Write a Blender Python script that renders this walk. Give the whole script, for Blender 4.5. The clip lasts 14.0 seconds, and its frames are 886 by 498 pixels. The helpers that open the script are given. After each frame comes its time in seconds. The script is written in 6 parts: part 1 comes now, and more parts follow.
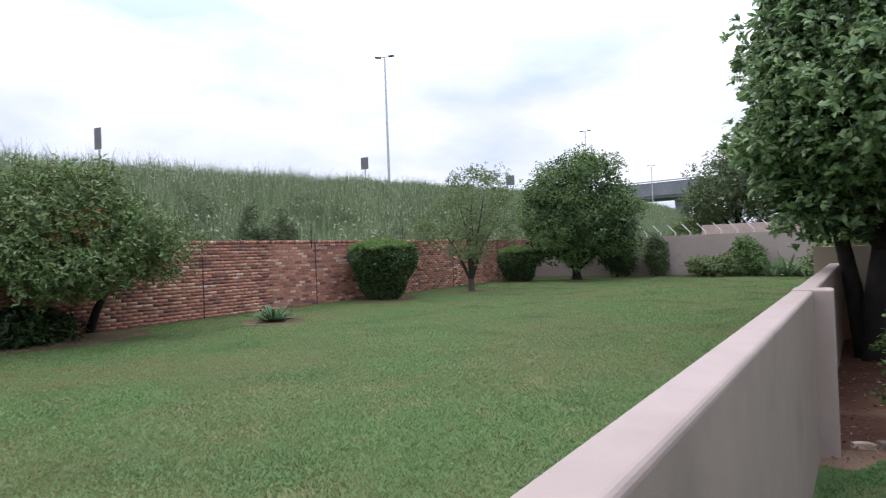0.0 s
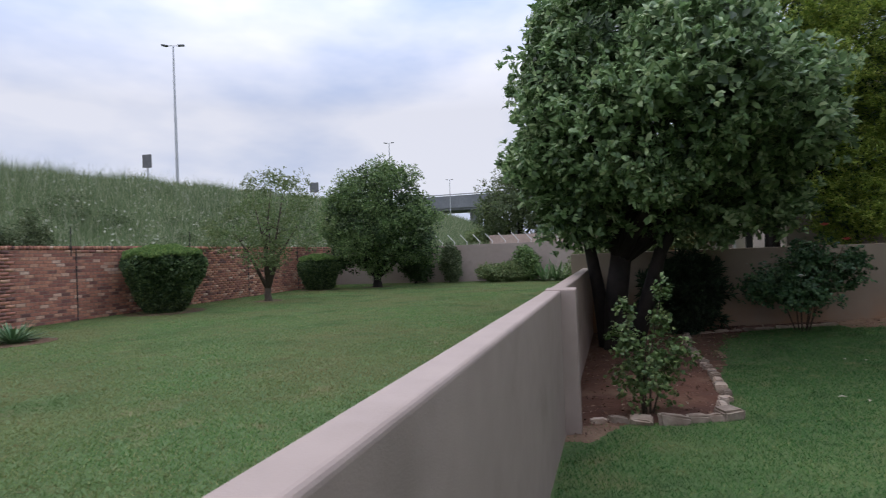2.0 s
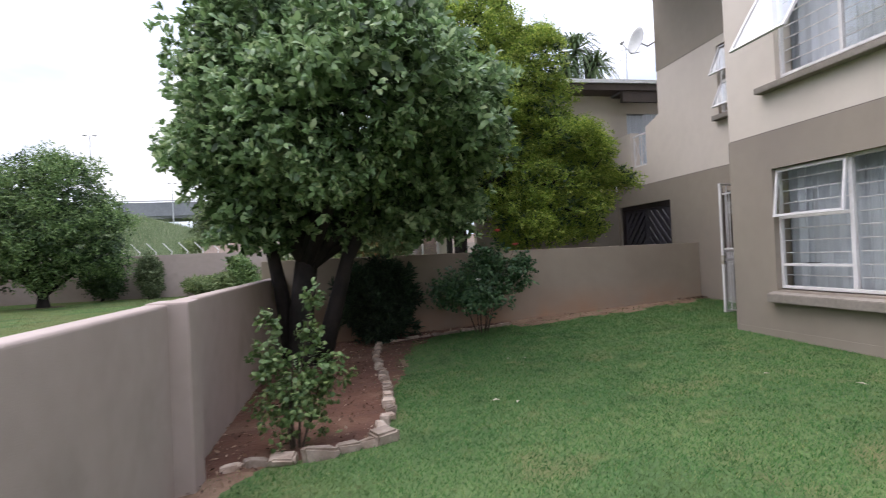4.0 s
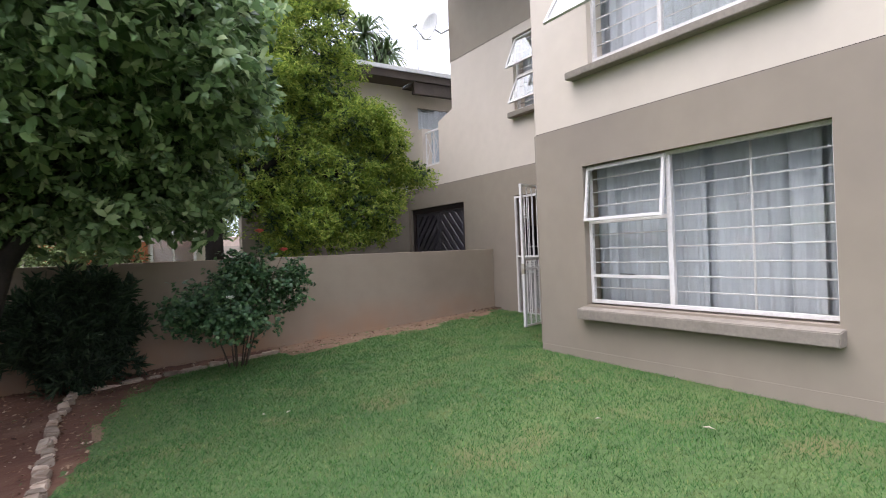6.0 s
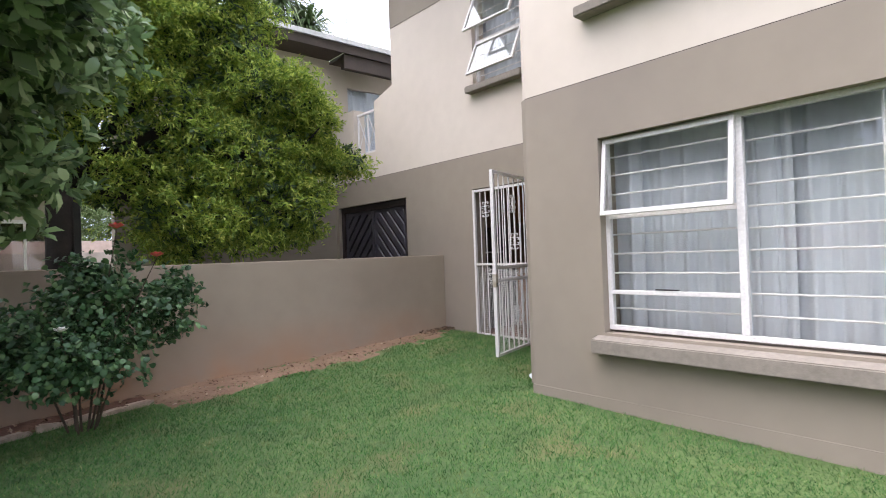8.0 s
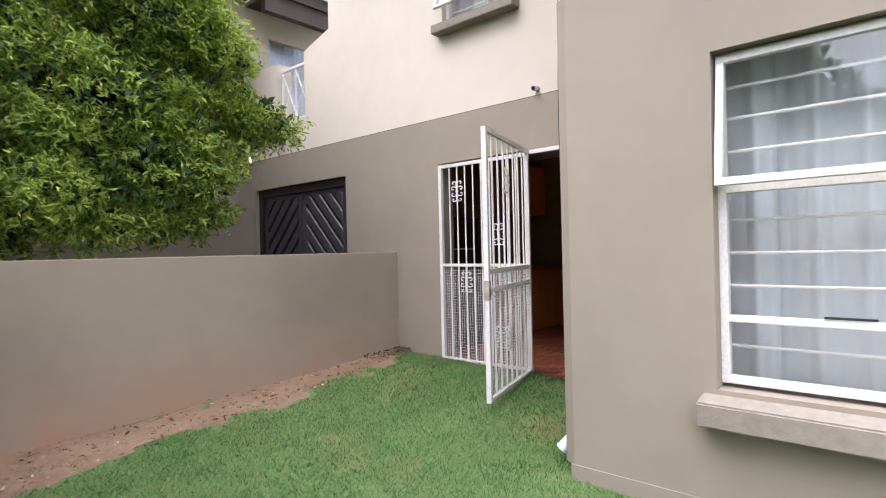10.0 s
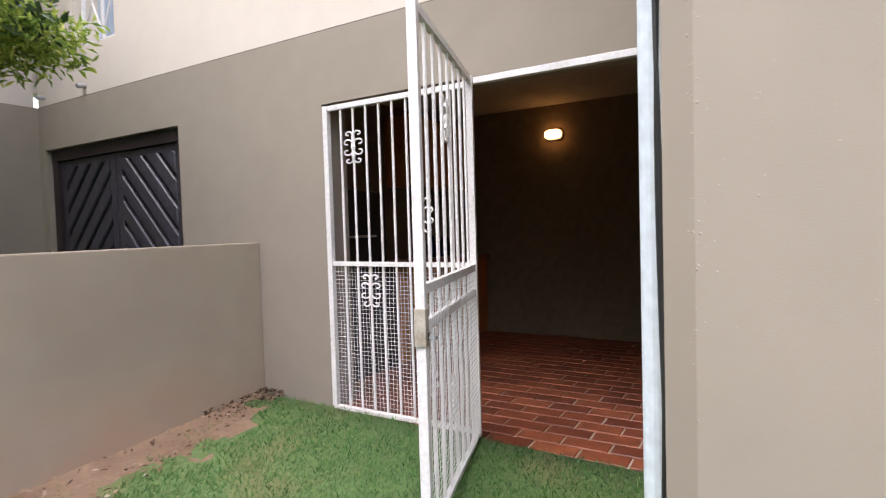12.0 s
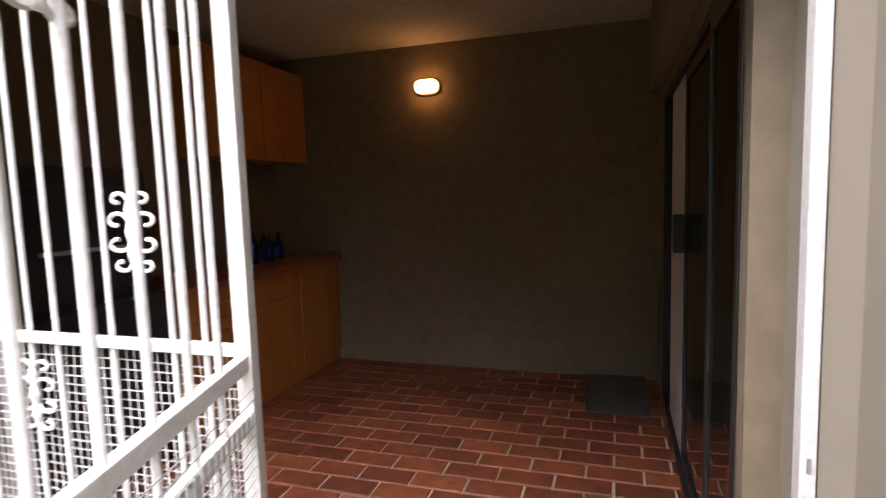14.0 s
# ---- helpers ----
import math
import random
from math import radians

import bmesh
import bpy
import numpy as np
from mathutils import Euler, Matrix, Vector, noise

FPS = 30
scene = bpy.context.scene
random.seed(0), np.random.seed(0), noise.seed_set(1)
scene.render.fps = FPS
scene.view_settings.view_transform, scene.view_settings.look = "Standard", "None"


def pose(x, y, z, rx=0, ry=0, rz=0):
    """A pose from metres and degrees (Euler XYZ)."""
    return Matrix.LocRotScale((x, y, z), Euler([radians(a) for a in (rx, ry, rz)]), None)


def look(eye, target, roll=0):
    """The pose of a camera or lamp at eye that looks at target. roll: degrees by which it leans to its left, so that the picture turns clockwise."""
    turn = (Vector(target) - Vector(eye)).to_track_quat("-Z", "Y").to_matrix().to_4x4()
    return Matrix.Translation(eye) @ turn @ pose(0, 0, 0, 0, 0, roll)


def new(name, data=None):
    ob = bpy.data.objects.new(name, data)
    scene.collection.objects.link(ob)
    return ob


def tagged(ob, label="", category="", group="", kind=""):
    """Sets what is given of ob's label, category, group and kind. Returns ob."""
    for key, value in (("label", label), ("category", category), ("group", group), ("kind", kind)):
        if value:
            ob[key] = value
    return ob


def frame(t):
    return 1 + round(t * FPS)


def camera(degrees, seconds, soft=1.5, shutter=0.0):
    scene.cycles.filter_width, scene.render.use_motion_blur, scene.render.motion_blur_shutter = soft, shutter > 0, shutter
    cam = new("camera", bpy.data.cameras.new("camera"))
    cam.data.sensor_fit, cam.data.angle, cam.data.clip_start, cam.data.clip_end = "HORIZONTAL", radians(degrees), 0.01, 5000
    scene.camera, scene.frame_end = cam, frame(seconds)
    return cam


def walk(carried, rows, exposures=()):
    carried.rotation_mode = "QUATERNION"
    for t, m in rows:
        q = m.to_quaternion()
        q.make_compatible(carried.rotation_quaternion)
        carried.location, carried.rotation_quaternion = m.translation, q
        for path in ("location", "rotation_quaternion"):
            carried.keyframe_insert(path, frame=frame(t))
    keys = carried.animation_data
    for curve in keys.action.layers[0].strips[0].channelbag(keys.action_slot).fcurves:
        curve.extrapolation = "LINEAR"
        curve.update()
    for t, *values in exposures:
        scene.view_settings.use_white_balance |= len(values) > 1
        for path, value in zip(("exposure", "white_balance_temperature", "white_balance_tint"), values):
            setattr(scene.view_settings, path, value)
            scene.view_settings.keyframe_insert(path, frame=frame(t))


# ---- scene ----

# ============ camera ============
cam = camera(77.5, 14.0, soft=1.0, shutter=0.28)
PATH = [  # seconds, x, y, z, yaw, pitch, roll
    (0, 0.022, -0.080, 1.429, 35.57, 0.37, 2.20),
    (0.5, 0.071, -0.097, 1.438, 30.75, 0.35, 2.36),
    (1, 0.100, -0.060, 1.423, 25.95, 0.45, 2.23),
    (1.5, 0.117, -0.067, 1.409, 20.88, 0.48, 2.06),
    (2, 0.189, 0.032, 1.387, 15.63, 0.50, 2.17),
    (2.5, 0.301, 0.168, 1.356, 9.46, 0.51, 2.14),
    (3, 0.489, 0.428, 1.341, 4.49, 0.49, 2.16),
    (3.5, 0.736, 0.769, 1.298, -2.59, 0.40, 2.10),
    (4, 1.013, 1.130, 1.262, -10.73, 0.60, 2.57),
    (4.2, 1.114, 1.293, 1.267, -13.46, 0.51, 2.58),
    (6.3, 1.965, 3.206, 1.297, -34.38, 0.11, 2.25),
    (6.5, 2.044, 3.390, 1.297, -35.41, 0.11, 2.28),
    (7, 2.257, 3.865, 1.297, -37.53, 0.23, 2.28),
    (7.5, 2.458, 4.330, 1.295, -39.48, 0.45, 2.18),
    (8, 2.690, 4.789, 1.291, -40.74, 0.57, 2.08),
    (8.2, 2.791, 4.974, 1.291, -41.20, 0.52, 2.08),
    (10.5, 4.166, 6.947, 1.288, -51.01, -0.31, 1.38),
    (11, 4.568, 7.315, 1.319, -53.68, -1.08, 1.64),
    (11.5, 4.964, 7.634, 1.344, -56.18, -1.82, 1.53),
    (12, 5.364, 7.925, 1.356, -59.62, -2.23, 1.68),
    (12.5, 5.770, 8.156, 1.415, -63.28, -3.26, 1.61),
    (13, 6.201, 8.316, 1.462, -67.24, -4.06, 1.64),
    (13.5, 6.628, 8.445, 1.487, -69.45, -4.69, 1.79),
    (14, 7.093, 8.522, 1.514, -72.49, -5.80, 1.76),
]
EXPOSURES = [(0.0, 0.22, 6400, 15), (0.7, -0.05, 6350, 15), (1.5, -0.33, 6350, 15), (2.5, -0.05, 6450, 15), (3.2, 0.3, 6550, 16), (4.0, 0.56, 6600, 16), (6.5, 1.05, 6650, 16),
             (8.0, 1.23, 6650, 16), (10.5, 1.66, 6650, 16), (12.0, 1.72, 6700, 16), (13.0, 1.97, 6700, 16), (14.0, 2.64, 6700, 16)]
walk(cam, [(t, pose(x, y, z, 90 + p, r, w)) for t, x, y, z, w, p, r in PATH], EXPOSURES)

# ============ sky and sun ============
SUN_AZ, SUN_EL = 287.0, 62.0
world = bpy.data.worlds.new("sky")
scene.world = world
world.use_nodes = True
wn, wl = world.node_tree.nodes, world.node_tree.links
wn.clear()
w_out = wn.new("ShaderNodeOutputWorld")
w_bg = wn.new("ShaderNodeBackground")
w_sky = wn.new("ShaderNodeTexSky")
w_sky.sky_type, w_sky.sun_disc = "NISHITA", False
w_sky.sun_elevation, w_sky.sun_rotation = radians(SUN_EL), radians(SUN_AZ)
w_tc = wn.new("ShaderNodeTexCoord")
w_map = wn.new("ShaderNodeMapping")
w_map.inputs["Scale"].default_value = (1.0, 1.0, 2.6)
w_noise = wn.new("ShaderNodeTexNoise")
w_noise.inputs["Scale"].default_value = 1.9
w_noise.inputs["Detail"].default_value = 5.0
w_noise.inputs["Roughness"].default_value = 0.52
w_ramp = wn.new("ShaderNodeValToRGB")
w_ramp.color_ramp.elements[0].position = 0.36
w_ramp.color_ramp.elements[0].color = (5.0, 6.2, 8.7, 1)
w_ramp.color_ramp.elements[1].position = 0.60
w_ramp.color_ramp.elements[1].color = (9.6, 9.9, 10.6, 1)
w_mix = wn.new("ShaderNodeMix")
w_mix.data_type = "RGBA"
w_mix.inputs["Factor"].default_value = 0.88
wl.new(w_tc.outputs["Generated"], w_map.inputs["Vector"])
wl.new(w_map.outputs["Vector"], w_noise.inputs["Vector"])
wl.new(w_noise.outputs["Fac"], w_ramp.inputs["Fac"])
wl.new(w_sky.outputs["Color"], w_mix.inputs["A"])
wl.new(w_ramp.outputs["Color"], w_mix.inputs["B"])
# an overcast sky is about three times as bright overhead as at the horizon
w_sep = wn.new("ShaderNodeSeparateXYZ")
w_up = wn.new("ShaderNodeMapRange")
w_up.inputs["From Min"].default_value, w_up.inputs["From Max"].default_value = 0.25, 1.0
w_up.inputs["To Min"].default_value, w_up.inputs["To Max"].default_value = 1.0, 3.4
w_scale = wn.new("ShaderNodeVectorMath")
w_scale.operation = "SCALE"
wl.new(w_tc.outputs["Generated"], w_sep.inputs["Vector"])
wl.new(w_sep.outputs["Z"], w_up.inputs["Value"])
wl.new(w_mix.outputs["Result"], w_scale.inputs[0])
wl.new(w_up.outputs["Result"], w_scale.inputs["Scale"])
wl.new(w_scale.outputs["Vector"], w_bg.inputs["Color"])
w_bg.inputs["Strength"].default_value = 0.10
wl.new(w_bg.outputs["Background"], w_out.inputs["Surface"])
sun = new("sun", bpy.data.lights.new("sun", "SUN"))
sun.data.energy, sun.data.angle, sun.data.color = 1.1, radians(50), (1.0, 0.95, 0.89)
sun.matrix_world = look((-10, 3, 20), (0, 0, 0))


# ============ materials ============
def nodes_of(name):
    m = bpy.data.materials.new(name)
    m.use_nodes = True
    n, l = m.node_tree.nodes, m.node_tree.links
    return m, n, l, n["Principled BSDF"]


def mix_node(n, l, fac, a, b, blend="MIX"):
    x = n.new("ShaderNodeMix")
    x.data_type, x.blend_type = "RGBA", blend
    for key, v in (("Factor", fac), ("A", a), ("B", b)):
        sock = [s for s in x.inputs if s.name == key and (s.type == "VALUE" if key == "Factor" else s.type == "RGBA")][0]
        if isinstance(v, (int, float)):
            sock.default_value = v
        elif isinstance(v, tuple):
            sock.default_value = (*v, 1)
        else:
            l.new(v, sock)
    return [s for s in x.outputs if s.type == "RGBA"][0]


def noise_node(n, l, scale, detail=4, space="pos", stretch=None):
    if space == "pos":
        src = n.new("ShaderNodeNewGeometry").outputs["Position"]
    else:
        src = n.new("ShaderNodeTexCoord").outputs["Object"]
    if stretch:
        mp = n.new("ShaderNodeMapping")
        mp.inputs["Scale"].default_value = stretch
        l.new(src, mp.inputs["Vector"])
        src = mp.outputs["Vector"]
    t = n.new("ShaderNodeTexNoise")
    t.inputs["Scale"].default_value, t.inputs["Detail"].default_value = scale, detail
    l.new(src, t.inputs["Vector"])
    return t.outputs["Fac"]


def ramp_node(n, l, fac, stops, step=False):
    r = n.new("ShaderNodeValToRGB")
    e = r.color_ramp.elements
    while len(e) < len(stops):
        e.new(0.5)
    for el, (p, c) in zip(e, stops):
        el.position, el.color = p, ((*c, 1) if isinstance(c, tuple) else (c, c, c, 1))
    if step:
        r.color_ramp.interpolation = "CONSTANT"
    l.new(fac, r.inputs["Fac"])
    return r.outputs["Color"]


def surface(name, c1, c2, big=1.5, fine=40, rough=0.8, bump=0.2, bscale=90, metal=0.0, stain=None, stain_scale=0.6, stain_at=(0.55, 0.72), space="pos", stretch=None, rand=0.0, spec=0.4, grain=0.16):
    """A two-scale painted or natural surface."""
    m, n, l, p = nodes_of(name)
    col = mix_node(n, l, ramp_node(n, l, noise_node(n, l, big, 5, space, stretch), [(0.3, 0.0), (0.7, 1.0)]), c1, c2)
    f = ramp_node(n, l, noise_node(n, l, fine, 3, space, stretch), [(0.25, 1 - grain), (0.75, 1 + 0.55 * grain)])
    col = mix_node(n, l, 1.0, col, f, "MULTIPLY")
    if stain:
        col = mix_node(n, l, ramp_node(n, l, noise_node(n, l, stain_scale, 6, space), [(stain_at[0], 0.0), (stain_at[1], 0.85)]), col, stain)
    if rand:
        oi = n.new("ShaderNodeObjectInfo")
        col = mix_node(n, l, 1.0, col, ramp_node(n, l, oi.outputs["Random"], [(0.0, 1 - rand), (1.0, 1 + rand * 0.6)]), "MULTIPLY")
    l.new(col, p.inputs["Base Color"])
    p.inputs["Roughness"].default_value, p.inputs["Metallic"].default_value = rough, metal
    p.inputs["Specular IOR Level"].default_value = spec
    if bump:
        b = n.new("ShaderNodeBump")
        b.inputs["Strength"].default_value, b.inputs["Distance"].default_value = bump, 0.01
        l.new(noise_node(n, l, bscale, 4, space), b.inputs["Height"])
        l.new(b.outputs["Normal"], p.inputs["Normal"])
    return m


def leaf_mat(name, stops, rough=0.5, through_light=0.25, patch=None):
    """Leaves or blades whose colour varies from piece to piece."""
    m, n, l, p = nodes_of(name)
    g = n.new("ShaderNodeNewGeometry")
    col = ramp_node(n, l, g.outputs["Random Per Island"], stops)
    if patch:
        for colour, scale, lo, hi, amount in patch:
            col = mix_node(n, l, ramp_node(n, l, noise_node(n, l, scale, 5), [(lo, 0.0), (hi, amount)]), col, colour)
    l.new(col, p.inputs["Base Color"])
    p.inputs["Roughness"].default_value = rough
    p.inputs["Specular IOR Level"].default_value = 0.35
    t = n.new("ShaderNodeBsdfTranslucent")
    l.new(col, t.inputs["Color"])
    x = n.new("ShaderNodeMixShader")
    x.inputs["Fac"].default_value = through_light
    l.new(p.outputs["BSDF"], x.inputs[1])
    l.new(t.outputs["BSDF"], x.inputs[2])
    l.new(x.outputs["Shader"], n["Material Output"].inputs["Surface"])
    return m


def pieces_mat(name, stops, source, rough=0.85, bscale=60, bump=0.5):
    """Bricks or tiles: one colour a piece, with blotches and grit."""
    m, n, l, p = nodes_of(name)
    if source == "object":
        r = n.new("ShaderNodeObjectInfo").outputs["Random"]
    else:
        r = n.new("ShaderNodeNewGeometry").outputs["Random Per Island"]
    col = ramp_node(n, l, r, stops)
    col = mix_node(n, l, 1.0, col, ramp_node(n, l, noise_node(n, l, 14, 5), [(0.3, 0.68), (0.7, 1.18)]), "MULTIPLY")
    col = mix_node(n, l, 1.0, col, ramp_node(n, l, noise_node(n, l, 0.7, 4), [(0.3, 0.85), (0.7, 1.12)]), "MULTIPLY")
    l.new(col, p.inputs["Base Color"])
    p.inputs["Roughness"].default_value = rough
    b = n.new("ShaderNodeBump")
    b.inputs["Strength"].default_value, b.inputs["Distance"].default_value = bump, 0.004
    l.new(noise_node(n, l, bscale, 4), b.inputs["Height"])
    l.new(b.outputs["Normal"], p.inputs["Normal"])
    return m


def glass_mat(name, tint=(1, 1, 1), rough=0.0):
    m, n, l, p = nodes_of(name)
    p.inputs["Base Color"].default_value = (*tint, 1)
    p.inputs["Transmission Weight"].default_value = 1.0
    p.inputs["Roughness"].default_value = rough
    p.inputs["IOR"].default_value = 1.5
    return m


def glow_mat(name, colour, strength):
    m, n, l, p = nodes_of(name)
    p.inputs["Base Color"].default_value = (*colour, 1)
    p.inputs["Emission Color"].default_value = (*colour, 1)
    p.inputs["Emission Strength"].default_value = strength
    return m


M_TAUPE = surface("taupe_plaster", (0.245, 0.204, 0.161), (0.285, 0.240, 0.193), big=0.35, fine=5, rough=0.88, bump=0.06, bscale=260, stain=(0.215, 0.18, 0.152), stain_scale=0.5, stain_at=(0.5, 0.85), grain=0.05)
M_GARDENWALL = surface("weathered_taupe_plaster", (0.258, 0.206, 0.155), (0.296, 0.240, 0.184), big=0.5, fine=5, rough=0.9, bump=0.08, bscale=240, stain=(0.215, 0.165, 0.122), stain_scale=0.7, stain_at=(0.5, 0.8), grain=0.05)
# red soil splashed by rain up the foot of the garden wall
wall_n, wall_l = M_GARDENWALL.node_tree.nodes, M_GARDENWALL.node_tree.links
wall_p = wall_n["Principled BSDF"]
wall_sep = wall_n.new("ShaderNodeSeparateXYZ")
wall_l.new(wall_n.new("ShaderNodeNewGeometry").outputs["Position"], wall_sep.inputs["Vector"])
wall_up = wall_n.new("ShaderNodeMapRange")
wall_up.inputs["From Min"].default_value, wall_up.inputs["From Max"].default_value = -0.05, 0.62
wall_up.inputs["To Min"].default_value, wall_up.inputs["To Max"].default_value = 1.0, 0.0
wall_l.new(wall_sep.outputs["Z"], wall_up.inputs["Value"])
wall_mul = wall_n.new("ShaderNodeMath")
wall_mul.operation = "MULTIPLY"
wall_l.new(wall_up.outputs["Result"], wall_mul.inputs[0])
wall_l.new(ramp_node(wall_n, wall_l, noise_node(wall_n, wall_l, 2.2, 6), [(0.30, 0.25), (0.65, 1.0)]), wall_mul.inputs[1])
wall_l.new(mix_node(wall_n, wall_l, wall_mul.outputs["Value"], wall_p.inputs["Base Color"].links[0].from_socket, (0.315, 0.185, 0.112)), wall_p.inputs["Base Color"])
M_BEIGE = surface("beige_plaster", (0.545, 0.475, 0.405), (0.60, 0.528, 0.455), big=0.3, fine=5, rough=0.88, bump=0.06, bscale=260, stain=(0.50, 0.43, 0.36), stain_scale=0.4, stain_at=(0.5, 0.85), grain=0.04)
M_DIVIDE = surface("mauve_brown_plaster", (0.305, 0.242, 0.210), (0.35, 0.283, 0.250), grain=0.07, big=0.5, fine=6, rough=0.86, bump=0.14, bscale=120, stain=(0.23, 0.185, 0.16), stain_scale=1.3, stain_at=(0.58, 0.78))
M_COPING = surface("coping_plaster", (0.44, 0.385, 0.36), (0.50, 0.445, 0.42), big=1.6, fine=25, rough=0.85, bump=0.2, bscale=110, stain=(0.34, 0.29, 0.26), stain_scale=2.2, stain_at=(0.58, 0.75))
# taupe plaster with the patio's shade and warm lamplight put into its colour
M_INNER_DIMMED = surface("patio_plaster_dimmed", (0.162, 0.120, 0.080), (0.192, 0.144, 0.098), big=0.8, fine=12, rough=0.85, bump=0.1, bscale=150)
M_CEIL = surface("patio_ceiling_paint", (0.42, 0.38, 0.33), (0.47, 0.43, 0.37), big=0.9, fine=20, rough=0.85, bump=0.05)
M_WHITE = surface("white_enamel", (0.63, 0.60, 0.59), (0.70, 0.67, 0.655), big=4, fine=60, rough=0.4, bump=0.06, bscale=120, stain=(0.55, 0.50, 0.46), stain_scale=7, stain_at=(0.66, 0.80))
M_LOCK = surface("weathered_lock_steel", (0.30, 0.26, 0.20), (0.46, 0.42, 0.36), big=14, fine=60, rough=0.5, bump=0.2, stain=(0.16, 0.10, 0.05), stain_scale=22, stain_at=(0.56, 0.66))
M_PIPE = surface("pale_pipe_plastic", (0.59, 0.655, 0.70), (0.65, 0.71, 0.75), big=3, fine=30, rough=0.45, bump=0.03)
M_CABLE = surface("black_cable", (0.02, 0.02, 0.022), (0.03, 0.03, 0.03), rough=0.5, bump=0)
M_SILL = surface("sill_plaster", (0.215, 0.185, 0.155), (0.25, 0.215, 0.182), big=2, fine=25, rough=0.85, bump=0.15)
M_DARKWOOD = surface("black_stained_timber", (0.026, 0.024, 0.032), (0.052, 0.048, 0.060), big=3, fine=30, rough=0.34, bump=0.3, bscale=40, stretch=(1, 6, 6))
M_DARKFRAME = surface("dark_brown_door_frame", (0.018, 0.011, 0.012), (0.032, 0.021, 0.021), big=3, fine=30, rough=0.5, bump=0.2, bscale=40)
M_ORANGEWOOD = surface("orange_veneer", (0.36, 0.125, 0.028), (0.44, 0.165, 0.042), big=2.0, fine=24, rough=0.45, bump=0.08, stretch=(5, 5, 0.6))
M_COUNTER = surface("terracotta_worktop", (0.22, 0.065, 0.032), (0.29, 0.09, 0.045), big=3, fine=40, rough=0.35, bump=0.08)
M_BLACK = surface("black_steel", (0.012, 0.012, 0.013), (0.022, 0.021, 0.021), big=4, fine=30, rough=0.5, bump=0.08)
M_SOIL = surface("red_soil", (0.074, 0.031, 0.020), (0.120, 0.054, 0.033), big=2.2, fine=28, rough=0.95, bump=0.9, bscale=24, stain=(0.20, 0.125, 0.08), stain_scale=1.4, stain_at=(0.52, 0.74))
M_DIRT = surface("tan_dirt", (0.165, 0.098, 0.062), (0.235, 0.152, 0.100), big=2.0, fine=24, rough=0.95, bump=0.8, bscale=26, stain=(0.15, 0.085, 0.055), stain_scale=2.5, stain_at=(0.55, 0.75))
M_LAWN = surface("lawn_thatch", (0.052, 0.102, 0.029), (0.094, 0.144, 0.045), big=0.9, fine=38, rough=0.95, bump=0.5, bscale=70, stain=(0.150, 0.125, 0.055), stain_scale=1.6, stain_at=(0.54, 0.74), grain=0.42)
M_BANKSOIL = surface("bank_undergrowth", (0.05, 0.085, 0.02), (0.10, 0.13, 0.045), big=0.5, fine=9, rough=0.95, bump=0.9, bscale=9)
M_STONE = surface("edging_stone", (0.25, 0.18, 0.135), (0.44, 0.36, 0.29), big=7, fine=30, rough=0.9, bump=0.6, bscale=40, rand=0.5)
M_BARK = surface("dark_bark", (0.011, 0.008, 0.007), (0.025, 0.019, 0.015), big=5, fine=30, rough=0.9, bump=0.9, bscale=28)
M_STEM = surface("shrub_stem", (0.045, 0.034, 0.024), (0.085, 0.064, 0.044), big=8, fine=40, rough=0.85, bump=0.4)
M_MORTAR = surface("mortar", (0.20, 0.130, 0.102), (0.28, 0.19, 0.15), big=3, fine=30, rough=0.95, bump=0.3)
M_STEEL = surface("galvanised_steel", (0.42, 0.43, 0.44), (0.5, 0.5, 0.51), big=3, fine=30, rough=0.45, metal=0.7, bump=0.05)
M_SIGNBACK = surface("weathered_sign_back", (0.12, 0.12, 0.125), (0.17, 0.168, 0.17), big=3, fine=20, rough=0.6, bump=0.05)
M_CONCRETE = surface("bridge_concrete", (0.16, 0.165, 0.18), (0.22, 0.225, 0.24), big=0.2, fine=2, rough=0.9, bump=0.1, bscale=4)
M_ROOF = surface("dark_brown_fascia", (0.050, 0.035, 0.027), (0.075, 0.053, 0.042), big=3, fine=20, rough=0.6, bump=0.1)
M_ROOFTOP = surface("pale_roof_sheet", (0.62, 0.61, 0.60), (0.70, 0.69, 0.68), big=2, fine=14, rough=0.6, bump=0.05)
M_TERRACOTTA = surface("terracotta_facing", (0.32, 0.10, 0.045), (0.42, 0.16, 0.07), big=3, fine=12, rough=0.85, bump=0.4, bscale=12)
M_DISH = surface("satellite_dish_paint", (0.50, 0.50, 0.50), (0.57, 0.57, 0.56), big=5, fine=30, rough=0.5, bump=0.03)
M_CURTAIN = surface("grey_sheer_curtain", (0.49, 0.515, 0.555), (0.55, 0.575, 0.61), big=0.8, fine=6, rough=0.95, bump=0, grain=0.03)
M_ROOM = surface("room_paint", (0.30, 0.28, 0.26), (0.34, 0.32, 0.30), big=1, fine=10, rough=0.9, bump=0)
M_MAT = surface("grey_door_mat", (0.052, 0.046, 0.040), (0.08, 0.071, 0.062), big=8, fine=120, rough=0.98, bump=0.7, bscale=300)
M_GLASS = glass_mat("window_glass", (0.95, 0.98, 0.98))
M_DARKGLASS = glass_mat("tinted_door_glass", (0.28, 0.26, 0.24))
M_BOTTLE = glass_mat("blue_bottle_glass", (0.04, 0.12, 0.55), 0.05)
M_LAMP = glow_mat("bulkhead_lamp_glow", (1.0, 0.46, 0.14), 2.6)
M_PALEWALL = surface("pale_far_wall", (0.42, 0.31, 0.26), (0.50, 0.38, 0.32), big=0.8, fine=8, rough=0.9, bump=0.1)
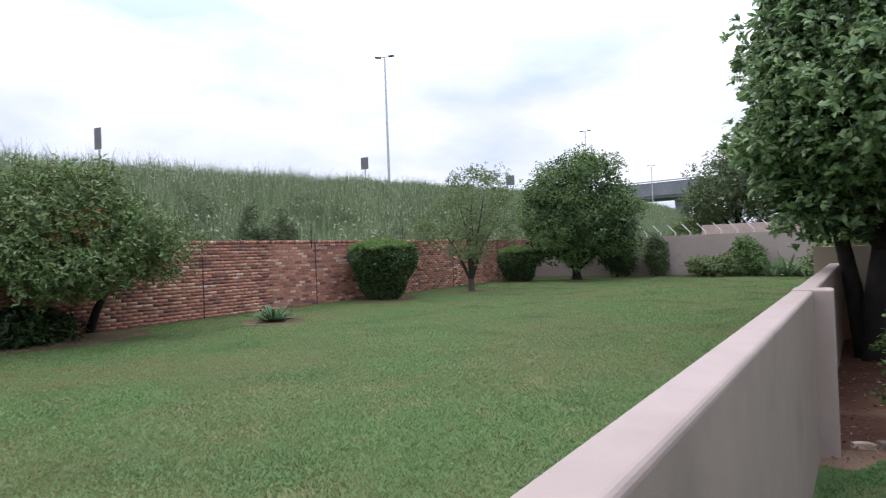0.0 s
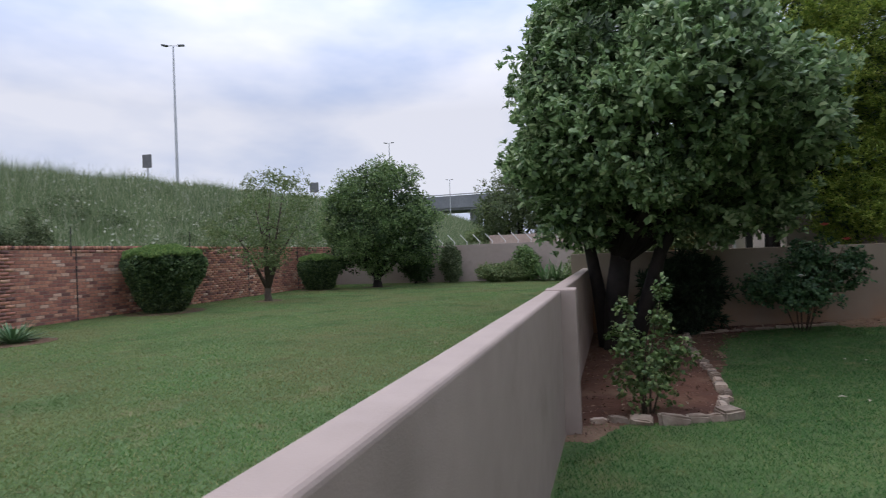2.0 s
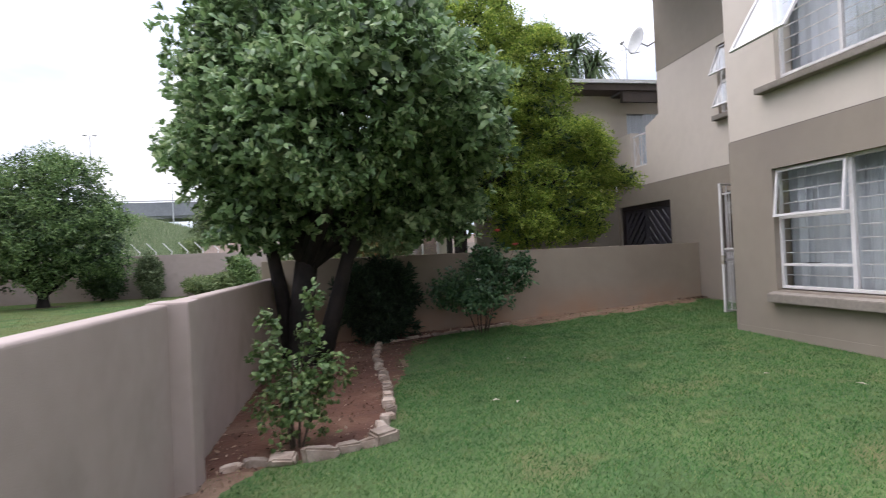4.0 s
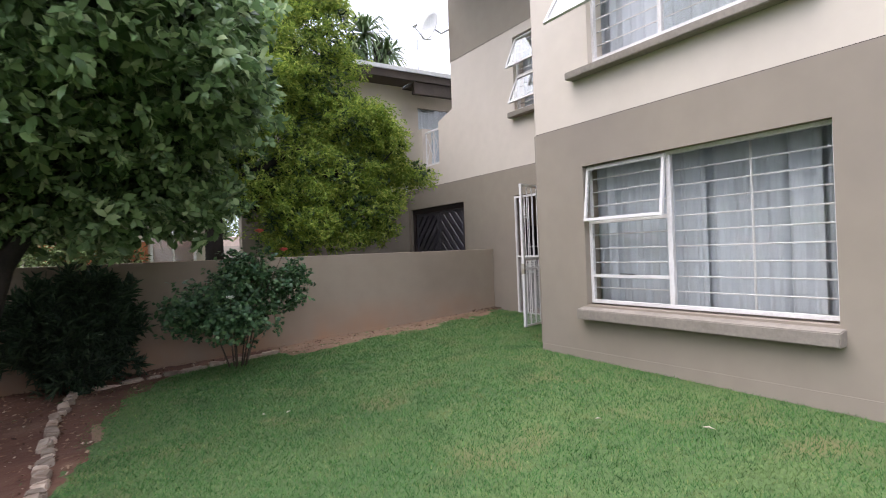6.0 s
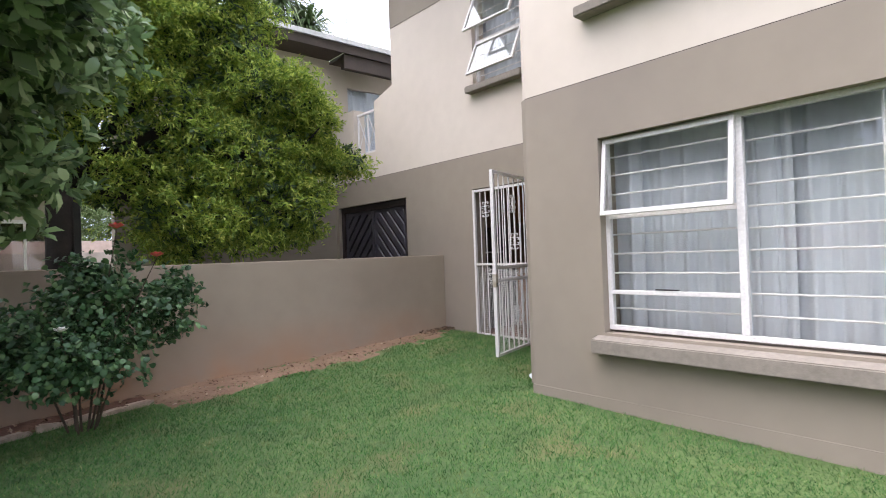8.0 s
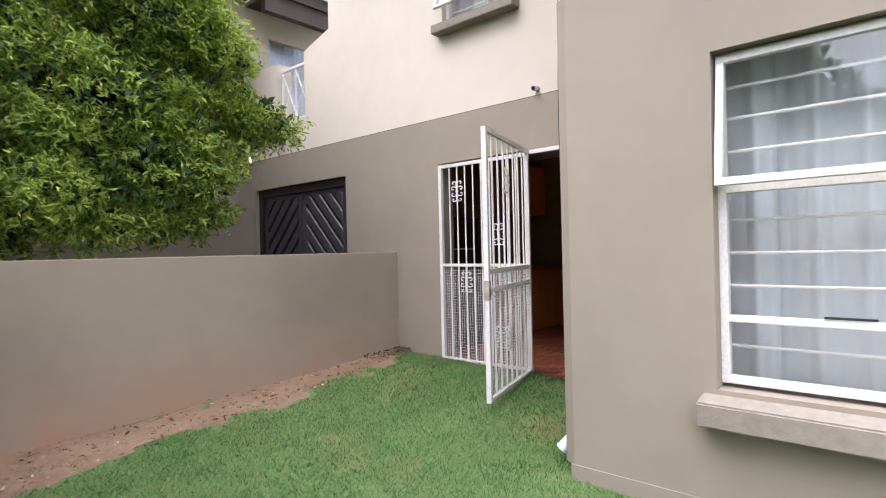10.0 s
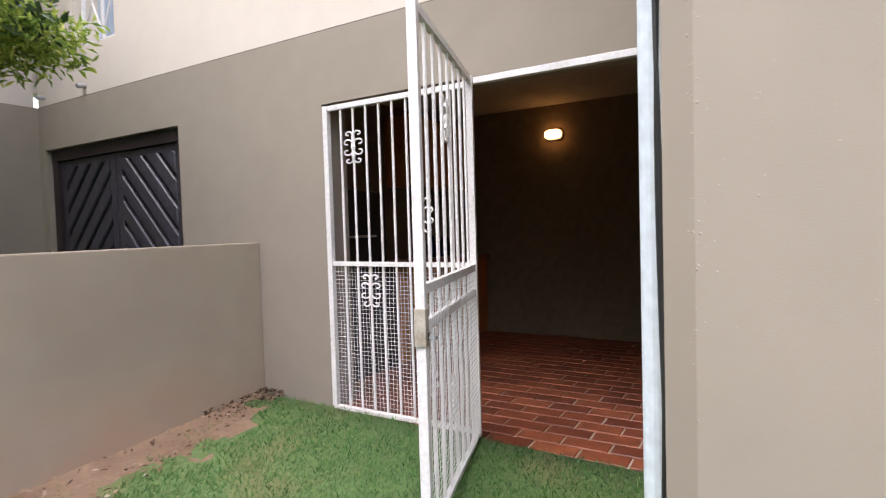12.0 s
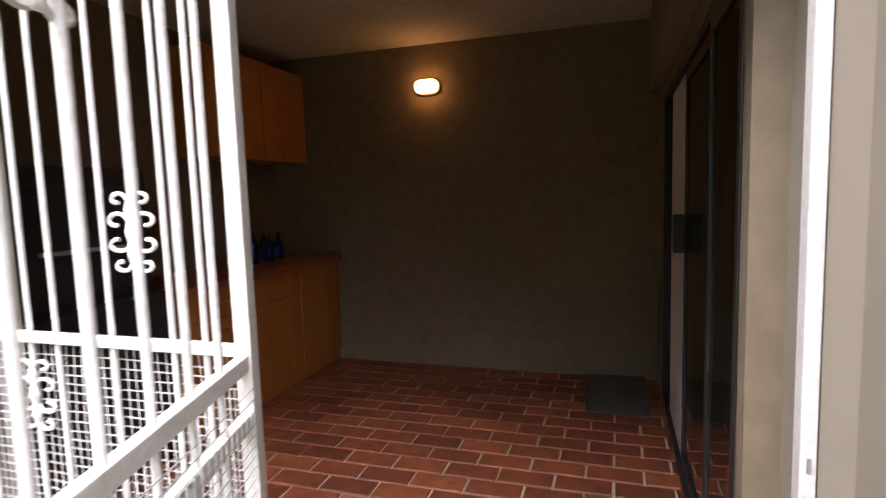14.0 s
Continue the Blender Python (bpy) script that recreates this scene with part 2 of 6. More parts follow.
M_PETAL = surface("coral_rose_petals", (0.72, 0.10, 0.09), (0.80, 0.22, 0.18), big=20, fine=60, rough=0.6, bump=0.1)
M_PETALW = surface("white_rose_petals", (0.80, 0.76, 0.74), (0.86, 0.82, 0.80), big=20, fine=60, rough=0.6, bump=0.1)

BRICK_STOPS = [(0.0, (0.14, 0.066, 0.056)), (0.16, (0.27, 0.112, 0.080)), (0.48, (0.40, 0.165, 0.108)), (0.76, (0.46, 0.210, 0.130)), (0.92, (0.52, 0.29, 0.19)), (1.0, (0.58, 0.41, 0.31))]
M_BRICK = pieces_mat("clay_brick", BRICK_STOPS, "object")
M_BRICK_REST = pieces_mat("clay_brick_rest", BRICK_STOPS, "island")
TILE_STOPS = [(0.0, (0.130, 0.032, 0.015)), (0.5, (0.190, 0.048, 0.021)), (1.0, (0.255, 0.074, 0.032))]
M_TILE = pieces_mat("quarry_tile", TILE_STOPS, "object", rough=0.5, bump=0.15)
M_TILE_REST = pieces_mat("quarry_tile_rest", TILE_STOPS, "island", rough=0.5, bump=0.15)
M_GROUT = surface("tile_grout", (0.33, 0.25, 0.19), (0.42, 0.33, 0.26), big=3, fine=40, rough=0.95, bump=0.2)

DRY = [((0.220, 0.215, 0.10), 1.1, 0.58, 0.78, 0.6), ((0.30, 0.29, 0.13), 5.0, 0.60, 0.72, 0.7), ((0.026, 0.090, 0.020), 2.6, 0.52, 0.68, 0.8), ((0.024, 0.085, 0.020), 11.0, 0.54, 0.66, 0.6)]
M_BLADE = leaf_mat("garden_grass", [(0.0, (0.030, 0.108, 0.024)), (0.5, (0.048, 0.156, 0.036)), (0.86, (0.094, 0.228, 0.056)), (1.0, (0.30, 0.31, 0.125))], 0.6, 0.36, DRY)
M_BLADE2 = leaf_mat("mown_grass", [(0.0, (0.068, 0.152, 0.042)), (0.4, (0.100, 0.208, 0.056)), (0.74, (0.160, 0.256, 0.076)), (0.92, (0.265, 0.285, 0.125)), (1.0, (0.38, 0.32, 0.16))], 0.7, 0.35, [((0.225, 0.198, 0.088), 0.40, 0.40, 0.60, 0.75), ((0.058, 0.150, 0.042), 0.8, 0.52, 0.66, 0.75), ((0.20, 0.135, 0.07), 6.5, 0.58, 0.70, 0.75), ((0.21, 0.29, 0.115), 3.2, 0.56, 0.68, 0.75)])
M_TALL = leaf_mat("tall_veld_grass", [(0.0, (0.085, 0.130, 0.055)), (0.45, (0.145, 0.195, 0.090)), (0.8, (0.22, 0.262, 0.140)), (1.0, (0.38, 0.38, 0.28))], 0.7, 0.25)
M_LAUREL = leaf_mat("broad_laurel_leaves", [(0.0, (0.084, 0.142, 0.062)), (0.45, (0.160, 0.255, 0.106)), (0.82, (0.262, 0.370, 0.165)), (1.0, (0.42, 0.50, 0.27))], 0.36, 0.42)
M_LIME = leaf_mat("lime_conifer_sprays", [(0.0, (0.120, 0.205, 0.042)), (0.4, (0.255, 0.365, 0.064)), (0.8, (0.42, 0.51, 0.092)), (1.0, (0.60, 0.63, 0.16))], 0.5, 0.54)
# leaves of dark shrubs; inside other crowns this colour paints the inner shade
M_DARK_OR_SHADE_LEAF = leaf_mat("dark_or_shade_leaves", [(0.0, (0.020, 0.042, 0.014)), (0.5, (0.038, 0.075, 0.022)), (1.0, (0.070, 0.115, 0.035))], 0.5, 0.2)
M_GREYLEAF = leaf_mat("grey_green_leaves", [(0.0, (0.062, 0.090, 0.040)), (0.5, (0.108, 0.148, 0.066)), (1.0, (0.19, 0.225, 0.115))], 0.6, 0.25)
M_OLIVE = leaf_mat("olive_leaves", [(0.0, (0.09, 0.13, 0.045)), (0.6, (0.15, 0.205, 0.075)), (1.0, (0.24, 0.28, 0.12))], 0.6, 0.25)
M_LAWNTREE = leaf_mat("glossy_tree_leaves", [(0.0, (0.065, 0.118, 0.040)), (0.5, (0.125, 0.205, 0.068)), (1.0, (0.24, 0.33, 0.12))], 0.45, 0.35)
M_HEDGE = leaf_mat("clipped_hedge_leaves", [(0.0, (0.032, 0.062, 0.028)), (0.6, (0.080, 0.130, 0.052)), (1.0, (0.19, 0.26, 0.10))], 0.55, 0.3)
M_HEDGETOP = leaf_mat("pale_hedge_top_leaves", [(0.0, (0.10, 0.175, 0.055)), (0.6, (0.17, 0.265, 0.08)), (1.0, (0.27, 0.36, 0.12))], 0.55, 0.3)
M_ROSELEAF = leaf_mat("rose_leaves", [(0.0, (0.022, 0.060, 0.024)), (0.6, (0.046, 0.108, 0.040)), (1.0, (0.11, 0.19, 0.075))], 0.45, 0.2)
M_YOUNGLEAF = leaf_mat("young_shrub_leaves", [(0.0, (0.045, 0.085, 0.026)), (0.6, (0.090, 0.150, 0.046)), (1.0, (0.19, 0.245, 0.09))], 0.5, 0.25)
M_BLUEPINE = leaf_mat("dark_pine_needles", [(0.0, (0.020, 0.042, 0.022)), (0.7, (0.046, 0.084, 0.044)), (1.0, (0.085, 0.135, 0.068))], 0.6, 0.15)
M_STRAP = leaf_mat("strap_leaves", [(0.0, (0.05, 0.115, 0.045)), (0.7, (0.09, 0.17, 0.07)), (1.0, (0.20, 0.27, 0.14))], 0.5, 0.15)
M_AGAVE = leaf_mat("agave_blades", [(0.0, (0.09, 0.17, 0.06)), (0.7, (0.16, 0.25, 0.11)), (1.0, (0.42, 0.45, 0.30))], 0.5, 0.15)
M_RUST = leaf_mat("rusty_leaves", [(0.0, (0.26, 0.12, 0.04)), (1.0, (0.36, 0.20, 0.07))], 0.6, 0.2)
M_DRYLEAF = leaf_mat("dry_pale_leaves", [(0.0, (0.36, 0.31, 0.22)), (1.0, (0.48, 0.44, 0.35))], 0.7, 0.2)
M_PALM = leaf_mat("yucca_fronds", [(0.0, (0.05, 0.085, 0.03)), (0.7, (0.09, 0.14, 0.05)), (1.0, (0.16, 0.19, 0.08))], 0.5, 0.15)


# ============ building helpers ============
def link_mesh(name, me, material, parent=None):
    if material:
        me.materials.append(material)
    ob = new(name, me)
    if parent:
        ob.parent = parent
    return ob


def part(name, bm, material, parent=None, label="", smooth=False):
    """Links a bmesh as one mesh object under a thing or a part."""
    me = bpy.data.meshes.new(name)
    if smooth:
        for f in bm.faces:
            f.smooth = True
    bm.to_mesh(me)
    bm.free()
    ob = link_mesh(name, me, material, parent)
    if label:
        ob["label"] = label
    return ob


def raw(name, verts, faces, material, parent=None, label="", smooth=False):
    """The same from arrays of points and faces of equal size."""
    verts, faces = np.asarray(verts, np.float32), np.asarray(faces, np.int32)
    me = bpy.data.meshes.new(name)
    k = faces.shape[1]
    me.vertices.add(len(verts))
    me.vertices.foreach_set("co", verts.ravel())
    me.loops.add(faces.size)
    me.loops.foreach_set("vertex_index", faces.ravel())
    me.polygons.add(len(faces))
    me.polygons.foreach_set("loop_start", np.arange(0, faces.size, k, dtype=np.int32))
    if smooth:
        me.polygons.foreach_set("use_smooth", np.ones(len(faces), bool))
    me.update(calc_edges=True)
    ob = link_mesh(name, me, material, parent)
    if label:
        ob["label"] = label
    return ob


def empty(name, at=(0, 0, 0), label="", category="", group="", kind=""):
    ob = new(name)
    ob.location = at
    ob.empty_display_size = 0.1
    return tagged(ob, label, category, group, kind)


def add_box(bm, x0, x1, y0, y1, z0, z1, bevel=0.0, m=None):
    vs = [bm.verts.new((x, y, z)) for x in (x0, x1) for y in (y0, y1) for z in (z0, z1)]
    fs = [bm.faces.new([vs[i] for i in q]) for q in ((0, 1, 3, 2), (4, 6, 7, 5), (0, 4, 5, 1), (2, 3, 7, 6), (0, 2, 6, 4), (1, 5, 7, 3))]
    bmesh.ops.recalc_face_normals(bm, faces=fs)
    if bevel:
        es = {e for f in fs for e in f.edges}
        r = bmesh.ops.bevel(bm, geom=list(es), offset=bevel, segments=2, affect="EDGES", profile=0.6)
        vs = list({v for f in r["faces"] for v in f.verts} | {v for v in vs if v.is_valid})
    if m is not None:
        for v in vs:
            v.co = m @ v.co
    return vs


def box(x0, x1, y0, y1, z0, z1, bevel=0.0, m=None):
    bm = bmesh.new()
    add_box(bm, x0, x1, y0, y1, z0, z1, bevel, m)
    return bm


def add_tube(bm, pts, radii, segs=8, cap=True):
    """A tapered round bar along points."""
    pts = [Vector(p) for p in pts]
    rings = []
    ref = None
    for i, p in enumerate(pts):
        d = (pts[min(i + 1, len(pts) - 1)] - pts[max(i - 1, 0)]).normalized()
        if ref is None:
            ref = d.orthogonal().normalized()
        ref = (ref - d * ref.dot(d)).normalized()
        side = d.cross(ref)
        r = radii[i] if isinstance(radii, (list, tuple)) else radii
        rings.append([bm.verts.new(p + r * (math.cos(a) * ref + math.sin(a) * side)) for a in (2 * math.pi * k / segs for k in range(segs))])
    for a, b in zip(rings, rings[1:]):
        for k in range(segs):
            bm.faces.new((a[k], a[(k + 1) % segs], b[(k + 1) % segs], b[k]))
    if cap:
        bm.faces.new(rings[0][::-1])
        bm.faces.new(rings[-1])


def tube(pts, radii, segs=8):
    bm = bmesh.new()
    add_tube(bm, pts, radii, segs)
    return bm


def slab(axis, at, thick, u0, u1, z0, z1, holes=()):
    """A wall with openings through it. axis 'x': in the plane x = at, u runs along y; axis 'y': in the plane y = at, u along x."""
    us = sorted({u0, u1, *[h[0] for h in holes], *[h[1] for h in holes]})
    zs = sorted({z0, z1, *[h[2] for h in holes], *[h[3] for h in holes]})
    solid = {}
    for i in range(len(us) - 1):
        for j in range(len(zs) - 1):
            c, d = (us[i] + us[i + 1]) / 2, (zs[j] + zs[j + 1]) / 2
            solid[i, j] = not any(h[0] < c < h[1] and h[2] < d < h[3] for h in holes)
    bm = bmesh.new()
    seen = {}

    def vert(k, u, z):
        key = (k, u, z)
        if key not in seen:
            w = at + k * thick
            seen[key] = bm.verts.new((w, u, z) if axis == "x" else (u, w, z))
        return seen[key]

    for (i, j), on in solid.items():
        if not on:
            continue
        a, b, c, d = us[i], us[i + 1], zs[j], zs[j + 1]
        bm.faces.new((vert(0, a, c), vert(0, b, c), vert(0, b, d), vert(0, a, d)))
        bm.faces.new((vert(1, a, c), vert(1, a, d), vert(1, b, d), vert(1, b, c)))
        for di, dj, p, q in ((-1, 0, (a, c), (a, d)), (1, 0, (b, d), (b, c)), (0, -1, (b, c), (a, c)), (0, 1, (a, d), (b, d))):
            if not solid.get((i + di, j + dj), False):
                bm.faces.new((vert(0, *p), vert(0, *q), vert(1, *q), vert(1, *p)))
    bmesh.ops.recalc_face_normals(bm, faces=bm.faces[:])
    return bm


def structure(name, bm, material, label, parent=None, category="wall"):
    ob = part(name, bm, material, parent)
    return tagged(ob, label, category, kind="structure")


# ============ ground ============
def garden_z(x, y):
    return -0.348 + 0.0349 * x + 0.00588 * y + 0.0017 * x * y


def divide_x(y):
    """Middle line of the low wall between the two lawns."""
    return -0.38 + 0.034 * (y - 0.8)


def bank_top(y):
    return 5.7 + 0.036 * (min(max(y, -40), 90) - 8)


def ground_z(x, y):
    if x < -13.35:
        s = min(1.0, (-13.35 - x) / 16.5)
        z = 0.9 * min(1, (-13.35 - x) / 1.5) + (bank_top(y) - 0.9) * (s * s * (3 - 2 * s))
        return z
    if y > 26.5:
        return min(1.2, 0.12 * (y - 26.5))
    if x < divide_x(min(max(y, -3), 11.2)):
        return 0.0
    if y > 11.3:
        return 0.1
    if x > 8.2:
        return garden_z(8.2, min(y, 11.3)) - 0.06
    return garden_z(x, max(y, -6))


def frange(a, b, n):
    return [a + (b - a) * i / n for i in range(n)]


xs = frange(-700, -80, 8) + frange(-80, -34, 10) + frange(-34, -13.4, 24) + [-13.36, -13.3] + frange(-13.2, -0.8, 14) + frange(-0.8, 0.2, 40) + frange(0.2, 8.19, 28) + [8.19, 8.21] + frange(8.4, 40, 8) + frange(40, 701, 6) + [700]
ys = frange(-700, -60, 8) + frange(-60, -6, 8) + frange(-6, 11.2, 44) + [11.2, 11.3] + frange(11.6, 26.4, 12) + [26.5] + frange(27, 60, 14) + frange(60, 120, 8) + frange(120, 701, 6) + [700]
gv = [(x, y, ground_z(x, y)) for x in xs for y in ys]
ny = len(ys)
gf = [(i * ny + j, (i + 1) * ny + j, (i + 1) * ny + j + 1, i * ny + j + 1) for i in range(len(xs) - 1) for j in range(ny - 1)]
ground = raw("ground", gv, gf, M_LAWN)
ground.data.materials.append(M_BANKSOIL)
mi = [1 if xs[i] < -13.3 or ys[j] > 26.4 else 0 for i in range(len(xs) - 1) for j in range(ny - 1)]
ground.data.polygons.foreach_set("material_index", mi)
tagged(ground, "mown green lawn rising to a grassy road embankment", "ground", kind="structure")


def lerp_at(table, v):
    for (a, p), (b, q) in zip(table, table[1:]):
        if v <= b:
            return p + (q - p) * min(1, max(0, (v - a) / (b - a)))
    return table[-1][1]


EDGE_X = [(5.15, 1.2), (5.66, 1.28), (6.4, 1.44), (7.3, 1.5), (9.0, 1.5), (10.6, 1.62)]
WORN_X = [(7.2, 1.45), (7.9, 1.76), (8.8, 1.92), (9.5, 2.1), (10.3, 2.45), (10.7, 2.7)]
EDGE_Y = [(1.5, 10.55), (4.02, 10.83), (4.1, 10.45), (4.8, 10.42), (6.0, 10.58), (7.4, 10.72), (8.2, 10.86)]


def in_bed(x, y, ragged=0.0):
    if y > 11.22 or x > 8.22 or x < divide_x(y) - 0.02:
        return False
    if x < 1.7 and y > 5.50 + 0.10 * x - 1.6 * max(0.0, 0.42 - x) and x < lerp_at(EDGE_X, y):
        return True
    if 1.4 <= x < lerp_at(WORN_X, y) + 0.9 * ragged and 7.2 < y:
        return True
    if x >= 1.4 and y > lerp_at(EDGE_Y, x) + ragged * (1.5 if x > 4.1 else 0.1):
        return True
    return False


def bed_mesh():
    rng = random.Random(5)
    bm = bmesh.new()
    step = 0.06
    cache = {}

    def v(i, j):
        if (i, j) not in cache:
            x, y = -0.3 + i * step, 5.0 + j * step
            cache[i, j] = bm.verts.new((x, y, garden_z(x, y) + 0.004 + 0.012 * rng.random() + 0.012 * noise.noise(Vector((x * 3, y * 3, 0)))))
        return cache[i, j]

    for i in range(145):
        for j in range(106):
            x, y = -0.3 + (i + 0.5) * step, 5.0 + (j + 0.5) * step
            if in_bed(x, y, 0.25 * noise.noise(Vector((x * 2.3, y * 2.3, 3))) + (0.13 * noise.noise(Vector((x * 6, y * 6, 5))) if x > 4.1 else 0.0)):
                bm.faces.new((v(i, j), v(i + 1, j), v(i + 1, j + 1), v(i, j + 1)))
    # the rim of the bare soil sinks into the lawn
    for q in [q for q in bm.verts if len(q.link_faces) < 4]:
        q.co.z -= 0.025
    return bm


bed = part("flower_bed", bed_mesh(), M_SOIL, smooth=True)
bed.data.materials.append(M_DIRT)
bed.data.polygons.foreach_set("material_index", [1 if q.center.x > 4.05 or q.center.y < 5.5 or (q.center.x > 1.8 and q.center.y < 9.0) else 0 for q in bed.data.polygons])
tagged(bed, "bare red soil bed along the garden walls", "soil bed", kind="structure")


def blades(points, height, width, rng, lean=0.5, bend=False):
    """Single grass blades at points."""
    n = len(points)
    p = np.asarray(points, np.float32)
    a = rng.uniform(0, 2 * np.pi, n)
    h = height * rng.uniform(0.55, 1.25, n)
    w = width * rng.uniform(0.7, 1.3, n)
    side = np.stack([np.cos(a), np.sin(a), np.zeros(n)], 1)
    b = rng.uniform(0, 2 * np.pi, n)
    k = lean * rng.uniform(0.1, 1.0, n)
    out = np.stack([np.cos(b), np.sin(b), np.zeros(n)], 1)
    up = np.array([0, 0, 1.0])
    if not bend:
        tip = p + (h * k)[:, None] * out + h[:, None] * up
        v = np.stack([p - side * w[:, None] / 2, p + side * w[:, None] / 2, tip], 1).reshape(-1, 3)
        return v, np.arange(3 * n).reshape(n, 3)
    mid = p + (0.25 * h * k)[:, None] * out + (0.6 * h)[:, None] * up
    tip = p + (h * k)[:, None] * out + h[:, None] * up
    v = np.stack([p - side * w[:, None] / 2, p + side * w[:, None] / 2, mid + side * w[:, None] * 0.4, mid - side * w[:, None] * 0.4, tip], 1).reshape(-1, 3)
    i = np.arange(n)[:, None] * 5
    f = np.concatenate([i + np.array([[0, 1, 2]]), i + np.array([[0, 2, 3]]), i + np.array([[3, 2, 4]])])
    return v, f

# ============ walls of the garden and house ============
# low dividing wall, set slightly askew, with a pier proud of it on the garden side
def askew_wall(y0, y1, half, z0, z1, bevel=0.012):
    bm = bmesh.new()
    arc = [(math.sin(k * math.pi / 8), math.cos(k * math.pi / 8)) for k in range(5)]
    prof = [(-half, z0)] + [(-half + bevel - bevel * c, z1 - bevel + bevel * s) for s, c in arc] + [(half - bevel + bevel * c, z1 - bevel + bevel * s) for s, c in reversed(arc)] + [(half, z0)]
    rings = [[bm.verts.new((divide_x(y) + x, y, z)) for x, z in prof] for y in (y0, y1)]
    k = len(prof)
    for i in range(k):
        j = (i + 1) % k
        bm.faces.new((rings[0][i], rings[0][j], rings[1][j], rings[1][i]))
    bm.faces.new(rings[0])
    bm.faces.new(rings[1])
    bmesh.ops.recalc_face_normals(bm, faces=bm.faces[:])
    return bm


WALL_TOP = 1.008
structure("wall_divide_near", askew_wall(-4.0, 5.21, 0.080, -0.6, WALL_TOP, 0.024), M_DIVIDE, "low mauve-brown plastered wall between two lawns")
structure("wall_pier", box(-0.298, -0.014, 5.20, 5.50, -0.6, WALL_TOP + 0.010, 0.016), M_DIVIDE, "square plastered pier in the low garden wall")
structure("wall_divide_far", askew_wall(5.49, 11.2, 0.080, -0.6, WALL_TOP - 0.004, 0.022), M_DIVIDE, "low mauve-brown plastered wall behind the flower bed")
# wall at the back of the garden, level top
structure("wall_garden_back", box(-0.32, 8.228, 11.2, 11.36, -0.6, 1.284, 0.010), M_GARDENWALL, "taupe plastered garden wall with a level top")


FX, GX = 6.53, 8.23
BAND = 2.665
WIN = (4.82, 7.305, 0.62, 2.175)
UWIN = (4.9, 7.17, 3.26, 4.75)
def chamfered(bm, at):
    """The outer corner of the house is cut off slightly."""
    for v in bm.verts:
        if v.co.y > 8.09 and v.co.x < at + 0.01:
            v.co.x += 0.032
    return bm


structure("wall_facade_lower", chamfered(slab("x", FX, 0.24, -5.0, 8.108, 0.10, BAND - 0.004, [WIN, (8.045, 8.045, 1.0, 1.0)]), FX), M_TAUPE, "dark taupe plastered lower facade of the house")
structure("wall_plinth", box(FX - 0.006, FX + 0.24, -5.0, 8.06, -0.7, 0.10), M_TAUPE, "taupe plinth with a fine joint line at the lawn")
structure("wall_facade_upper", chamfered(slab("x", FX + 0.008, 0.24, -5.0, 8.100, BAND + 0.003, 5.15, [UWIN, (8.045, 8.045, 4.0, 4.0)]), FX + 0.008), M_BEIGE, "light beige plastered upper facade of the house")
structure("wall_facade_top", slab("x", FX, 0.24, -5.0, 8.108, 5.15, 7.2), M_TAUPE, "taupe plastered top band of the house")
structure("wall_return_lower", slab("y", 7.895, 0.213, FX + 0.24, 12.0, -0.4, BAND), M_TAUPE, "taupe plastered return wall beside the patio gate")
structure("wall_return_upper", slab("y", 7.895, 0.205, FX + 0.248, 12.0, BAND, 5.15), M_BEIGE, "beige plastered upper return wall")
structure("wall_return_top", slab("y", 7.895, 0.213, FX + 0.24, 12.0, 5.15, 7.2), M_TAUPE, "taupe plastered top of the return wall")

structure("trim_facade_joint", box(FX + 0.004, FX + 0.05, -5.0, 8.045, BAND - 0.004, BAND + 0.003), M_ROOF, "thin dark joint line between the paint bands", category="trim")
structure("trim_gate_joint", box(GX + 0.004, GX + 0.05, 8.13, 14.4, 2.706, 2.713), M_ROOF, "thin dark joint line between the paint bands", category="trim")
OPEN = (8.168, 10.535, 0.02, 2.215)
DDOOR = (12.11, 14.30, 0.10, 2.262)
GBAND = 2.71
structure("wall_gate_lower", slab("x", GX, 0.24, 8.108, 14.42, -0.4, 2.706, [OPEN, DDOOR]), M_TAUPE, "dark taupe plastered wall with the patio opening")
W2 = (9.5, 10.43, 3.68, 5.0)
structure("wall_gate_upper", slab("x", GX + 0.008, 0.24, 8.100, 12.41, 2.713, 5.17, [W2]), M_BEIGE, "light beige plastered upper wall above the gate")
structure("wall_gate_top", slab("x", GX, 0.24, 8.108, 12.41, 5.17, 7.3), M_TAUPE, "taupe plastered top band of the wall")
step = slab("x", GX + 0.008, 0.24, 12.41, 12.97, GBAND, 4.06)
for v in step.verts:
    if v.co.z > 4 and v.co.y < 12.6:
        v.co.z += 0.16
structure("wall_balcony_side", step, M_BEIGE, "beige balcony parapet stepping down in a slope")
structure("wall_balcony_front", slab("x", GX + 0.008, 0.24, 12.97, 14.42, GBAND, 4.06, [(12.97, 13.66, 3.17, 4.06)]), M_BEIGE, "beige balcony edge under a white railing")
structure("wall_wing_lower", slab("y", 14.42, 0.24, 4.4, 8.47, -0.2, GBAND), M_TAUPE, "taupe plastered wing of the neighbouring house")
structure("wall_wing_upper", slab("y", 14.428, 0.24, 4.4, 8.2, GBAND, 5.2), M_BEIGE, "beige plastered upper wing of the neighbouring house")
structure("wall_balcony_back", slab("y", 14.60, 0.2, 8.25, 11.5, 2.9, 5.2, [(8.7, 10.6, 3.0, 4.8)]), M_BEIGE, "recessed beige wall behind the balcony")
